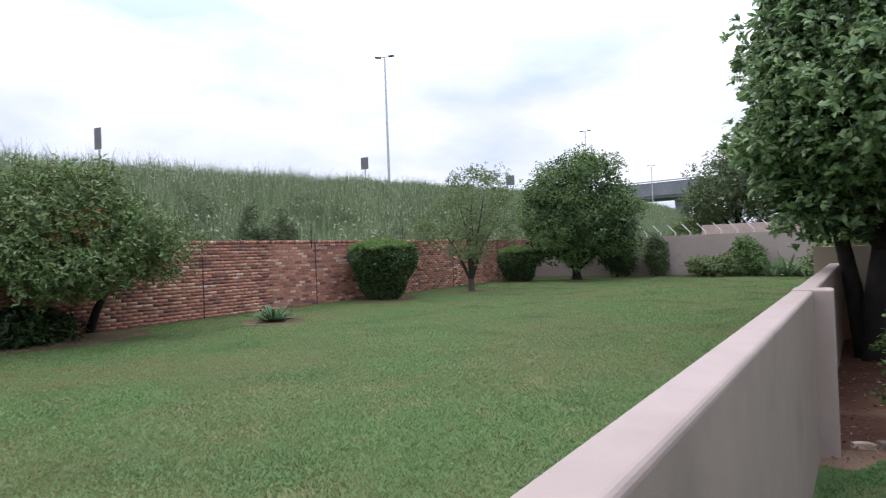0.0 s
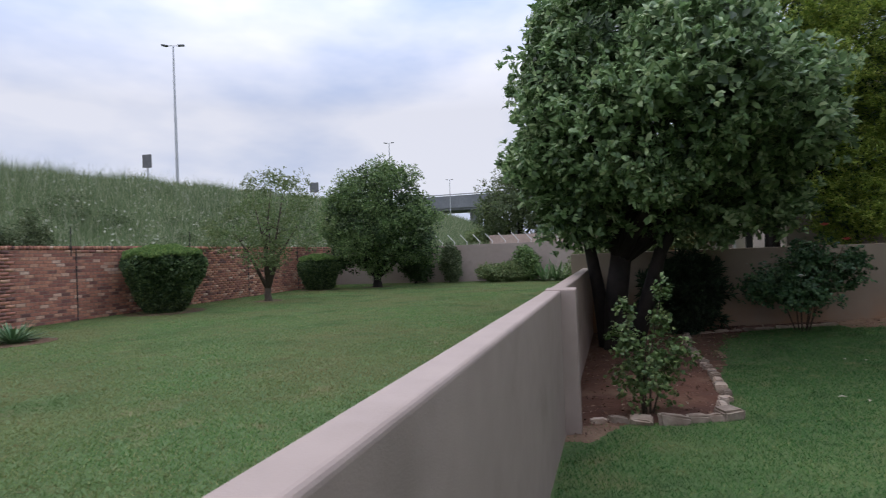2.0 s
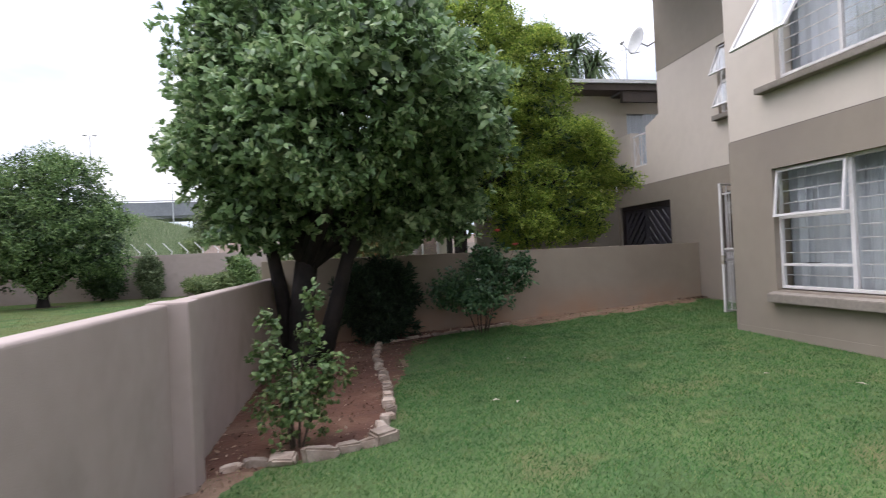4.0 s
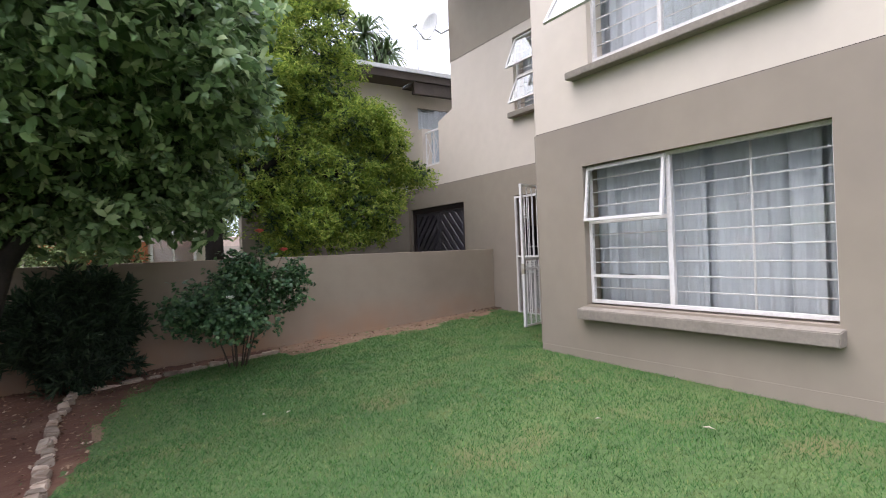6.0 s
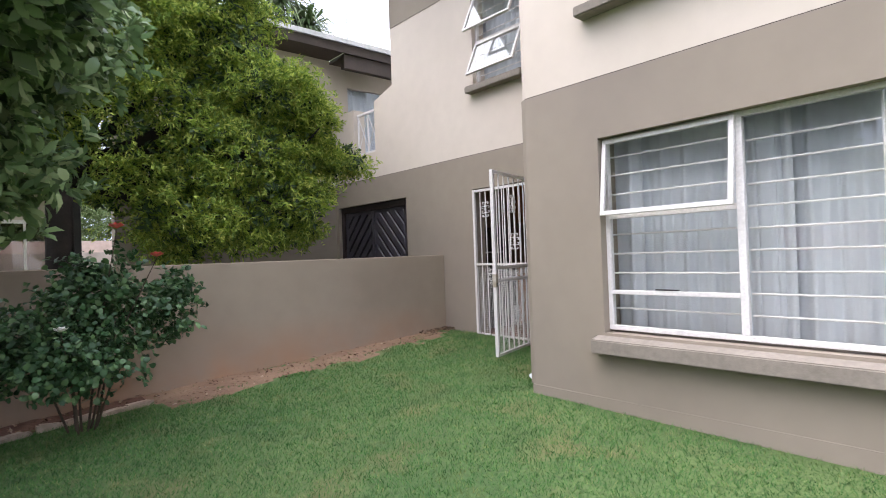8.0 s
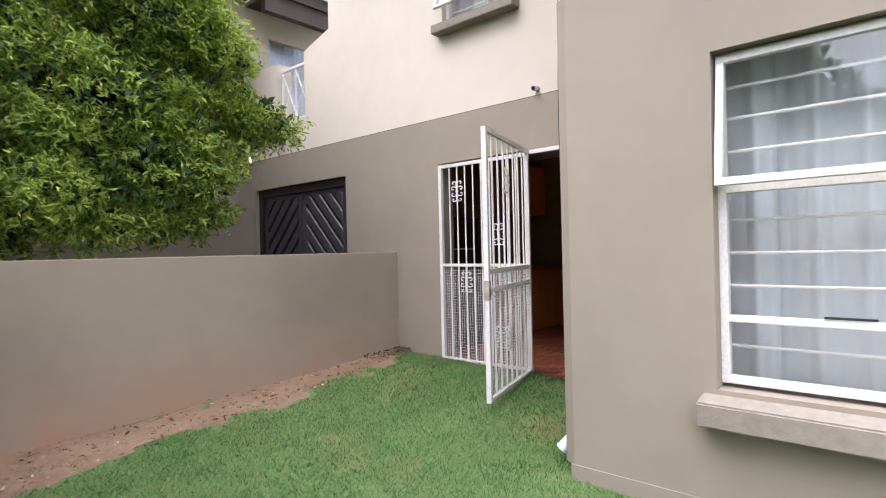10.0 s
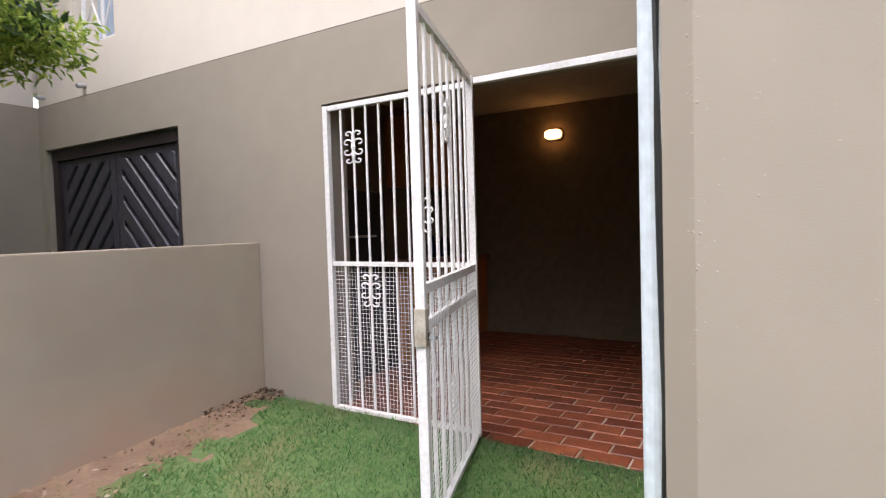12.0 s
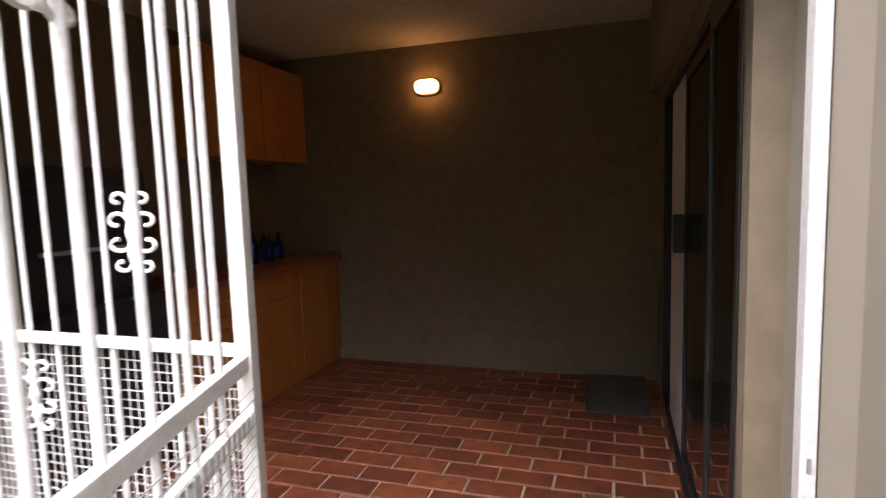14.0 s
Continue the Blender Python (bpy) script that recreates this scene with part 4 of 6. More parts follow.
def dish_mesh():
    bm = bmesh.new()
    rings = []
    axis = Vector((-0.95, -0.06, 0.18)).normalized()
    u = axis.orthogonal().normalized()
    w = axis.cross(u)
    c = Vector((8.03, 12.72, 5.98))
    for side in (0, 1):
        for k in range(7):
            r = 0.30 * k / 6
            rings.append([bm.verts.new(c + axis * (0.09 * (k / 6) ** 2 - 0.012 * side) + r * (math.cos(a) * u + math.sin(a) * w)) for a in (2 * math.pi * i / 28 for i in range(28))] if k else [bm.verts.new(c - axis * 0.012 * side)])
    for s in (0, 7):
        for k in range(1, 7):
            for i in range(28):
                j = (i + 1) % 28
                if k == 1:
                    bm.faces.new((rings[s][0], rings[s + 1][i], rings[s + 1][j]))
                else:
                    bm.faces.new((rings[s + k - 1][i], rings[s + k][i], rings[s + k][j], rings[s + k - 1][j]))
    for i in range(28):
        j = (i + 1) % 28
        bm.faces.new((rings[6][i], rings[13][i], rings[13][j], rings[6][j]))
    bmesh.ops.recalc_face_normals(bm, faces=bm.faces[:])
    return bm


part("reflector", dish_mesh(), M_DISH, dish, smooth=True)
part("mount_arm", tube([(8.24, 12.40, 5.86), (8.16, 12.58, 5.82), (8.06, 12.72, 5.95)], 0.02, 8), M_STEEL, dish)
part("feed_arm", tube([(8.05, 12.72, 5.74), (7.86, 12.76, 5.70), (7.62, 12.78, 5.95)], 0.011, 6), M_STEEL, dish)
part("receiver", tube([(7.60, 12.78, 5.93), (7.68, 12.77, 5.98)], 0.03, 10), M_DISH, dish)
adopt(dish)

# ============ patio furniture ============
lamp = empty("bulkhead_lamp", (11.3, 9.95, 2.345), "lit oval bulkhead lamp glowing warm on the wall", "wall lamp")


def oval(x0, x1, y, z, ry, rz, n=24):
    bm = bmesh.new()
    rings = []
    for x, s in ((x0, 1.0), ((x0 + x1) / 2, 1.0), (x1 + (x0 - x1) * 0.15, 0.85), (x1, 0.55)):
        ring = []
        for i in range(n):
            a = 2 * math.pi * i / n
            ca, sa = math.cos(a), math.sin(a)
            ring.append(bm.verts.new((x, y + s * ry * math.copysign(abs(ca) ** 0.6, ca), z + s * rz * math.copysign(abs(sa) ** 0.7, sa))))
        rings.append(ring)
    for a, c in zip(rings, rings[1:]):
        for i in range(n):
            bm.faces.new((a[i], a[(i + 1) % n], c[(i + 1) % n], c[i]))
    bm.faces.new(rings[-1])
    bm.faces.new(rings[0][::-1])
    bmesh.ops.recalc_face_normals(bm, faces=bm.faces[:])
    return bm


part("base", oval(11.319, 11.285, 9.95, 2.345, 0.106, 0.064), M_WHITE, lamp, smooth=True)
part("diffuser", oval(11.285, 11.215, 9.95, 2.345, 0.094, 0.052), M_LAMP, lamp, "glowing frosted diffuser", smooth=True)
adopt(lamp)


def cabinet(name, x0, x1, y0, y1, z0, z1, doors, drawers, label, cat="cabinet"):
    c = empty(name, ((x0 + x1) / 2, (y0 + y1) / 2, z0), label, cat)
    part("body", box(x0, x1, y0 + 0.02, y1, z0, z1, 0.003), M_ORANGEWOOD, c)
    w = (x1 - x0) / doors
    for i in range(doors):
        top = z1 - (0.19 if drawers else 0.0)
        d = part("door", box(x0 + i * w + 0.003, x0 + (i + 1) * w - 0.003, y0, y0 + 0.019, z0 + (0.08 if drawers else 0), top - 0.004, 0.002), M_ORANGEWOOD, c)
        part("handle", box(x0 + i * w + w / 2 - 0.05, x0 + i * w + w / 2 + 0.05, y0 - 0.02, y0 - 0.001, (top - 0.08) if drawers else z0 + 0.05, (top - 0.068) if drawers else z0 + 0.062, 0.002), M_ORANGEWOOD, d)
        if drawers:
            q = part("drawer", box(x0 + i * w + 0.003, x0 + (i + 1) * w - 0.003, y0, y0 + 0.019, top, z1 - 0.002, 0.002), M_ORANGEWOOD, c)
            part("handle", box(x0 + i * w + w / 2 - 0.05, x0 + i * w + w / 2 + 0.05, y0 - 0.02, y0 - 0.001, top + 0.09, top + 0.102, 0.002), M_ORANGEWOOD, q)
    adopt(c)
    return c


for a, c in ((9.55, 10.13), (10.13, 10.72), (10.72, 11.315)):
    tagged(cabinet("base_cabinet", a, c - 0.002, 10.82, 11.41, PZ, 0.985, 1, True, "orange wood-veneer base cabinet with a drawer over a door"), group="patio base cabinets")
for a, c in ((10.13, 10.72), (10.72, 11.315)):
    tagged(cabinet("wall_cabinet", a, c - 0.002, 11.07, 11.41, 1.80, 2.53, 1, False, "orange wood-veneer wall cabinet over the worktop"), group="patio wall cabinets")
tagged(part("worktop", box(9.50, 11.318, 10.78, 11.415, 0.986, 1.03, 0.006), M_COUNTER), "terracotta coloured worktop over the base cabinets", "worktop")
braai = empty("barbecue", (9.0, 11.1, PZ), "black steel built-in barbecue with a hood", "barbecue")
part("body", box(8.55, 9.47, 10.84, 11.41, PZ, 1.03, 0.006), M_BLACK, braai)
part("hood", box(8.60, 9.42, 10.90, 11.41, 1.03, 1.69, 0.02), M_BLACK, braai)
part("door", box(8.68, 9.34, 10.885, 10.9, 1.10, 1.60, 0.006), M_BLACK, braai)
part("handle", tube([(8.80, 10.865, 1.30), (9.22, 10.865, 1.30)], 0.01, 8), M_STEEL, braai)
adopt(braai)


def bottle(x, y, z, h, r):
    bm = bmesh.new()
    prof = [(0.0, 0.9), (0.02, 1.0), (0.60, 1.0), (0.74, 0.5), (0.80, 0.36), (0.97, 0.36), (1.0, 0.42)]
    add_tube(bm, [(x, y, z + h * a) for a, _ in prof], [r * q for _, q in prof], 14)
    return tagged(part("bottle", bm, M_BOTTLE, smooth=True), "blue glass bottle standing on the worktop", "bottle", group="bottles on the worktop")


for i, (x, y, h) in enumerate(((10.55, 11.10, 0.24), (10.64, 11.20, 0.25), (10.72, 11.08, 0.22), (10.80, 11.18, 0.25), (10.90, 11.12, 0.21), (10.46, 11.22, 0.26))):
    bottle(x, y, 1.031, h, 0.037)

# sliding door on the house side
sd = tagged(new("door_1"), "dark tinted sliding glass door beside a white inner door", "sliding door", kind="structure")
bm = bmesh.new()
for a, c, d, e in ((SLIDE[0], SLIDE[1], 2.04, 2.08), (SLIDE[0], SLIDE[1], PZ, PZ + 0.04), (SLIDE[0], SLIDE[0] + 0.05, PZ + 0.04, 2.04), (SLIDE[1] - 0.03, SLIDE[1], PZ + 0.04, 2.04)):
    add_box(bm, a, c, 8.19, 8.24, d, e, 0.003)
part("door_frame", bm, M_BLACK, sd)
for a, c, y in ((8.60, 9.10, 8.23), (9.04, 9.95, 8.21)):
    bm = bmesh.new()
    for p, q, d, e in ((a, c, 1.99, 2.04), (a, c, PZ + 0.04, PZ + 0.10), (a, a + 0.04, PZ + 0.10, 1.99), (c - 0.04, c, PZ + 0.10, 1.99)):
        add_box(bm, p, q, y - 0.012, y + 0.012, d, e, 0.003)
    s = part("sliding_panel", bm, M_BLACK, sd)
    pane = part("pane", box(a + 0.04, c - 0.04, y - 0.003, y + 0.003, PZ + 0.10, 1.99), M_DARKGLASS, s)
    pane.visible_shadow = False
part("handle", box(9.87, 9.93, 8.225, 8.275, 1.20, 1.38, 0.006), M_BLACK, sd)
part("white_door", box(9.99, 10.62, 8.165, 8.219, PZ + 0.04, 2.04, 0.003), M_WHITE, sd, "white painted inner door")
part("latch", box(10.26, 10.32, 8.219, 8.237, 1.28, 1.36, 0.003), M_STEEL, sd)
structure("beam_patio", box(GX + 0.245, 11.315, 8.246, 8.315, 2.16, 2.672, 0.004), M_INNER_DIMMED, "plastered beam over the sliding door", category="beam")
tagged(part("door_mat", box(10.55, 11.28, 8.33, 8.72, PZ, PZ + 0.014, 0.005), M_MAT), "grey rubber-backed mat on the tiles before the door", "door mat")

# ============ plants ============
def unit(v):
    return v / np.maximum(np.linalg.norm(v, axis=1, keepdims=True), 1e-6)


def leaf_cloud(blobs, n, length, width, rng, per=6, shell=0.55, lumps=0.14, droop=0.0, spread=0.9, fold=0.18, flat=0.25, cut=0.72, jitter=0.35, broad=False):
    """Twig ends scattered through the outer part of several lobes, each with a rosette of folded leaves."""
    blobs = np.asarray(blobs, float)
    wt = (blobs[:, 3] * blobs[:, 4] + blobs[:, 4] * blobs[:, 5]) ** 1.0
    which = rng.choice(len(blobs), n, p=wt / wt.sum())
    c, r = blobs[which, :3], blobs[which, 3:6]
    d = unit(rng.normal(size=(n, 3)))
    ph = rng.uniform(0, 6, (len(blobs), 6))[which]
    bump = (np.sin(3.1 * d[:, 0] * 2 + ph[:, 0]) * np.sin(2.7 * d[:, 1] * 2 + ph[:, 1]) + 0.7 * np.sin(6.3 * d[:, 2] + ph[:, 2]) * np.sin(5.9 * d[:, 0] + ph[:, 3]) + 0.5 * np.sin(13 * d[:, 1] + ph[:, 4]) * np.sin(12 * d[:, 2] + ph[:, 5]))
    rad = (1 - (1 - shell) * rng.random(n) ** 1.7) * (1 + lumps * bump)
    p = c + d * r * rad[:, None]
    keep = np.ones(n, bool)
    for k, bb in enumerate(blobs):
        q = np.linalg.norm((p - bb[:3]) / bb[3:6], axis=1)
        keep &= (q > cut) | (which == k)
    p, d = p[keep], d[keep]
    n = len(p)
    axis = unit(d * 0.9 + rng.normal(size=(n, 3)) * 0.45 + np.array([0, 0, 0.35 - droop]))
    p = np.repeat(p, per, 0) + rng.normal(size=(n * per, 3)) * length * jitter
    ax = np.repeat(axis, per, 0)
    radial = rng.normal(size=(n * per, 3))
    radial = unit(radial - ax * (radial * ax).sum(1, keepdims=True))
    ld = unit(ax * rng.uniform(0.15, 0.9, (n * per, 1)) + radial * spread + np.array([0, 0, -droop]))
    up = unit(ax + np.array([0, 0, flat]) + rng.normal(size=(n * per, 3)) * 0.35)
    side = unit(np.cross(ld, up))
    nrm = np.cross(side, ld)
    L = length * rng.uniform(0.6, 1.2, (n * per, 1))
    W = width * rng.uniform(0.7, 1.2, (n * per, 1))
    if broad:
        # six-sided blade, widest past the middle, its tip bent down
        q1, q2 = p + ld * L * 0.30, p + ld * L * 0.68
        lift = nrm * L * fold * 0.6
        v = np.stack([p, q1 + side * W * 0.40 + lift, q2 + side * W * 0.46 + lift, p + ld * L - nrm * L * 0.10, q2 - side * W * 0.46 + lift, q1 - side * W * 0.40 + lift], 1).reshape(-1, 3)
        i = np.arange(n * per)[:, None] * 6
        return v, np.concatenate([i + np.array([[0, 1, 5]]), i + np.array([[1, 2, 4]]), i + np.array([[1, 4, 5]]), i + np.array([[2, 3, 4]])])
    mid = p + ld * L * 0.5
    v = np.stack([p, mid + side * W / 2 + nrm * L * fold, p + ld * L, mid - side * W / 2 + nrm * L * fold], 1).reshape(-1, 3)
    i = np.arange(n * per)[:, None] * 4
    f = np.concatenate([i + np.array([[0, 1, 2]]), i + np.array([[0, 2, 3]])])
    return v, f


def clumps(blobs, count, size, seed, reach=0.86, flat=0.75, low=-0.75):
    """Small leafy clumps over the outside of several lobes, with gaps between them."""
    rng = np.random.default_rng(seed)
    bl = np.asarray(blobs, float)
    wt = bl[:, 3] * bl[:, 4] + bl[:, 4] * bl[:, 5]
    out = []
    while len(out) < count:
        k = rng.choice(len(bl), p=wt / wt.sum())
        d = rng.normal(size=3)
        d /= np.linalg.norm(d)
        if d[2] < low:
            continue
        c = bl[k, :3] + d * bl[k, 3:6] * reach * rng.uniform(0.85, 1.08)
        inside = np.linalg.norm((c - bl[:, :3]) / bl[:, 3:6], axis=1)
        if np.delete(inside, k).min(initial=9.0) < 0.78:
            continue
        r = size * rng.uniform(0.65, 1.35)
        out.append((*c, r, r, r * flat))
    return out


def trunk_mesh(base, fork, radius, ends, rng, segs=9, lean=0.1):
    """A tapered trunk that divides into limbs towards the given ends."""
    bm = bmesh.new()
    base, fork = Vector(base), Vector(fork)
    mid = (base + fork) / 2 + Vector((rng.uniform(-lean, lean), rng.uniform(-lean, lean), 0))
    add_tube(bm, [base - Vector((0, 0, 0.15)), base + Vector((0, 0, 0.06)), mid, fork], [radius * 1.5, radius * 1.12, radius * 0.92, radius * 0.82], segs)
    for e in ends:
        e = Vector(e)
        m = fork.lerp(e, 0.5) + Vector((rng.uniform(-0.12, 0.12), rng.uniform(-0.12, 0.12), rng.uniform(0.0, 0.18)))
        r = radius * rng.uniform(0.42, 0.62)
        add_tube(bm, [fork - Vector((0, 0, 0.08)), m, e], [r, r * 0.62, r * 0.2], 7)
        for _ in range(3):
            q = m.lerp(e, rng.uniform(0.1, 0.8))
            add_tube(bm, [q, q + Vector((rng.uniform(-0.5, 0.5), rng.uniform(-0.5, 0.5), rng.uniform(-0.05, 0.5))) * (e - m).length * 0.8], [r * 0.36, r * 0.08], 5)
    return bm


def tree(name, base, fork, radius, blobs, leaves, label, cat="tree", bark=None, seed=1, group=""):
    """leaves: rows of (material, count, length, width, options)."""
    t = empty(name, base, label, cat, group)
    rng = random.Random(seed)
    part("trunk", trunk_mesh(base, fork, radius, [bb[:3] for bb in blobs], rng), bark or M_BARK, t, smooth=True)
    for k, (m, n, length, width, opt) in enumerate(leaves):
        v, f = leaf_cloud(opt.pop("blobs", blobs), n, length, width, np.random.default_rng(seed * 17 + k), **opt)
        raw("crown", v, f, m, t)
    adopt(t)
    return t


# big laurel-leaved tree in the flower bed
BIG = [(0.95, 9.0, 3.85, 1.75, 1.7, 1.6), (0.35, 8.9, 3.3, 1.15, 1.3, 1.25), (1.85, 9.2, 3.4, 1.3, 1.4, 1.35), (1.0, 8.2, 3.0, 1.35, 1.2, 0.95), (0.8, 9.3, 5.1, 1.2, 1.3, 1.0), (2.1, 9.5, 2.5, 0.9, 0.95, 0.75), (2.35, 9.6, 2.0, 0.75, 0.7, 0.45), (1.6, 9.3, 2.1, 0.7, 0.7, 0.45), (0.0, 9.0, 2.1, 0.62, 0.75, 0.7), (1.5, 7.5, 3.4, 1.0, 0.9, 0.85), (0.9, 9.9, 2.2, 1.3, 0.9, 0.7), (0.0, 8.7, 3.95, 0.85, 0.85, 0.85), (-0.15, 8.9, 2.75, 0.8, 0.8, 0.65), (0.3, 9.0, 4.7, 0.9, 0.9, 0.7), (2.5, 8.3, 3.1, 0.8, 0.8, 0.7), (2.7, 10.0, 3.2, 0.9, 0.9, 0.85), (1.2, 10.4, 3.0, 1.4, 0.8, 1.1)]
laurel = tree("laurel_tree", (0.45, 9.5, garden_z(0.45, 9.5)), (0.55, 9.4, 1.25), 0.20, BIG,
     # last row: darker inner leaves that paint shade into the gaps
     [(M_LAUREL, 8600, 0.132, 0.058, dict(blobs=clumps(BIG, 270, 0.36, 31, reach=0.93, low=-0.9), per=8, shell=0.45, lumps=0.2, jitter=0.14, spread=0.62, cut=0.0, broad=True)), (M_LAUREL, 4200, 0.132, 0.058, dict(per=7, shell=0.75, lumps=0.14, jitter=0.2, broad=True)), (M_DARK_OR_SHADE_LEAF, 4200, 0.16, 0.10, dict(per=6, shell=0.25, lumps=0.0))],
     "large dark broad-leaved tree rising from the red soil bed", seed=3)
for pts, r in (([(0.70, 9.45, -0.25), (0.95, 9.4, 0.6), (1.15, 9.35, 1.3), (1.75, 9.3, 2.3)], [0.15, 0.12, 0.10, 0.05]), ([(0.28, 9.6, -0.25), (0.18, 9.6, 0.7), (0.05, 9.5, 1.5), (-0.1, 9.3, 2.6)], [0.13, 0.11, 0.09, 0.04])):
    part("stem", tube(pts, r, 9), M_BARK, laurel, smooth=True)
adopt(laurel)
# lime-green fine-leaved tree behind the back wall
LIME = [(4.2, 12.4, 3.0, 1.2, 1.0, 1.0), (5.2, 12.3, 2.5, 0.95, 0.9, 0.85), (5.95, 12.3, 2.85, 0.75, 0.7, 0.65), (3.7, 12.2, 4.3, 1.1, 1.0, 1.1), (4.6, 12.6, 4.8, 1.0, 1.0, 1.1), (4.95, 11.95, 1.8, 0.85, 0.6, 0.45), (3.0, 12.4, 2.9, 1.0, 0.9, 0.65), (5.95, 12.0, 2.05, 0.6, 0.55, 0.55), (4.1, 12.6, 6.0, 0.9, 0.9, 1.0), (6.95, 12.1, 2.75, 0.42, 0.35, 0.2), (6.4, 12.2, 3.1, 0.5, 0.5, 0.5), (5.8, 12.1, 3.55, 0.7, 0.7, 0.5), (5.2, 12.4, 4.3, 0.8, 0.7, 0.7), (5.3, 12.5, 5.3, 0.75, 0.7, 0.8)]
tree("lime_green_tree", (3.4, 11.95, 0.1), (3.45, 11.95, 2.35), 0.15, LIME,
     # last row: inner leaves coloured dark as shade within the crown
     [(M_LIME, 15000, 0.085, 0.020, dict(blobs=clumps(LIME, 330, 0.27, 37, reach=0.92, flat=0.62, low=-0.95), per=10, shell=0.3, lumps=0.3, droop=0.15, spread=0.65, cut=0.0)), (M_LIME, 6500, 0.082, 0.021, dict(per=9, shell=0.7, lumps=0.25, droop=0.3, cut=0.6)), (M_DARK_OR_SHADE_LEAF, 2200, 0.12, 0.05, dict(per=7, shell=0.3, lumps=0.0))],
     "lime-green feathery tree spreading over the garden wall", seed=5)
# finer grey-green tree further behind
tree("feathery_grey_tree", (2.2, 14.5, 0.1), (2.2, 14.4, 3.0), 0.16, [(2.2, 14.2, 6.1, 1.9, 1.5, 1.5), (3.2, 14.4, 5.3, 1.4, 1.2, 1.2), (1.0, 14.2, 5.2, 1.3, 1.2, 1.2), (1.2, 14.5, 3.3, 1.6, 1.2, 1.2)],
     [(M_GREYLEAF, 7000, 0.09, 0.024, dict(per=8, shell=0.4, lumps=0.2, droop=0.3))], "tall grey-green feathery tree behind the garden wall", seed=8)


def clipped_bush(x, y, z, rx, ry, h, label, n, seed, mat, foot=0.55):
    """A hedge plant clipped flat on top, narrower at its foot."""
    rng = np.random.default_rng(seed)
    b_ = empty("clipped_bush", (x, y, z), label, "bush", "clipped bushes along the brick wall")
    part("trunk", trunk_mesh((x, y, z), (x, y, z + h * 0.3), 0.05, [(x + rx * 0.4, y, z + h * 0.6), (x - rx * 0.4, y, z + h * 0.6), (x, y + ry * 0.4, z + h * 0.7)], random.Random(seed)), M_BARK, b_)
    a = rng.uniform(0, 2 * np.pi, n)
    t = rng.random(n)
    top = rng.random(n) < 0.42
    zz = np.where(top, 0.0, t * 0.96)
    prof = np.where(top, 0.90, foot + (1 - foot) * np.clip(zz / 0.8, 0, 1) ** 0.85 - 0.26 * np.clip((zz - 0.66) / 0.34, 0, 1) ** 2)
    rr = np.where(top, np.sqrt(rng.random(n)), 0.88 + 0.14 * rng.random(n)) * prof * (1 + 0.05 * np.sin(5 * a + zz * 6) + 0.04 * np.sin(9 * a - zz * 11))
    zz = np.where(top, 1.04 - 0.15 * rr ** 2 + 0.05 * rng.random(n) + 0.02 * np.sin(9 * rr * np.cos(a)) * np.sin(8 * rr * np.sin(a)), zz)
    p = np.stack([x + rx * rr * np.cos(a), y + ry * rr * np.sin(a), z + 0.06 + zz * h * (1 + 0.02 * np.sin(7 * a))], 1)
    d = unit(np.stack([np.cos(a), np.sin(a), np.where(top, 1.5, 0.1)], 1) + rng.normal(size=(n, 3)) * 0.6)
    side = unit(np.cross(d, rng.normal(size=(n, 3))))
    d = np.where(top[:, None], unit(d + np.array([0, 0, 0.8])), d)
    L, W = 0.075, 0.040
    v = np.stack([p, p + d * L * 0.5 + side * W, p + d * L, p + d * L * 0.5 - side * W], 1).reshape(-1, 3)
    i = np.arange(n)[:, None] * 4
    # leaves on the top and upper rim take the paler green
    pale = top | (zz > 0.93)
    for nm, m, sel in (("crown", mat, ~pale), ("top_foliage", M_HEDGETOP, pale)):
        vv = v.reshape(-1, 4, 3)[sel].reshape(-1, 3)
        i = np.arange(int(sel.sum()))[:, None] * 4
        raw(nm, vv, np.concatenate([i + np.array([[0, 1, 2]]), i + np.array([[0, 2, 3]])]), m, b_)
    # core of darker leaves, shade painted in behind the clipped surface
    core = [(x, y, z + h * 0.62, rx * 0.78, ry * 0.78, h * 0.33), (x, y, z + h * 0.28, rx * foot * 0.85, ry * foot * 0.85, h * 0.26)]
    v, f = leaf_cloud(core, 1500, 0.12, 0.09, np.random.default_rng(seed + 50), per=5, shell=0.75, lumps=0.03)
    raw("inner_shade_foliage", v, f, M_DARK_OR_SHADE_LEAF, b_)
    adopt(b_)


clipped_bush(-11.9, 13.25, 0, 1.12, 1.12, 1.68, "dark clipped bush with a flat pale-green top", 24000, 1, M_HEDGE, 0.42)
clipped_bush(-11.7, 22.1, 0, 0.95, 0.9, 1.35, "squat clipped bush with a flat top", 18000, 2, M_HEDGE, 0.55)
ROUND = [(-9.2, 23.2, 3.8, 2.0, 2.0, 1.6), (-10.2, 22.9, 3.0, 1.5, 1.5, 1.3), (-8.1, 23.6, 2.8, 1.45, 1.4, 1.3), (-9.1, 22.4, 2.5, 1.7, 1.3, 1.1), (-9.3, 23.0, 1.6, 1.3, 1.1, 0.7), (-8.4, 23.2, 1.9, 1.2, 1.0, 0.7), (-10.1, 22.9, 2.0, 1.0, 1.0, 0.7), (-8.9, 23.0, 4.5, 1.1, 1.1, 0.65), (-10.6, 22.9, 3.9, 0.8, 0.8, 0.7), (-10.7, 22.9, 1.4, 0.8, 0.8, 0.7), (-7.5, 23.3, 1.8, 0.95, 0.9, 0.75), (-11.2, 22.9, 2.9, 0.7, 0.7, 0.8)]
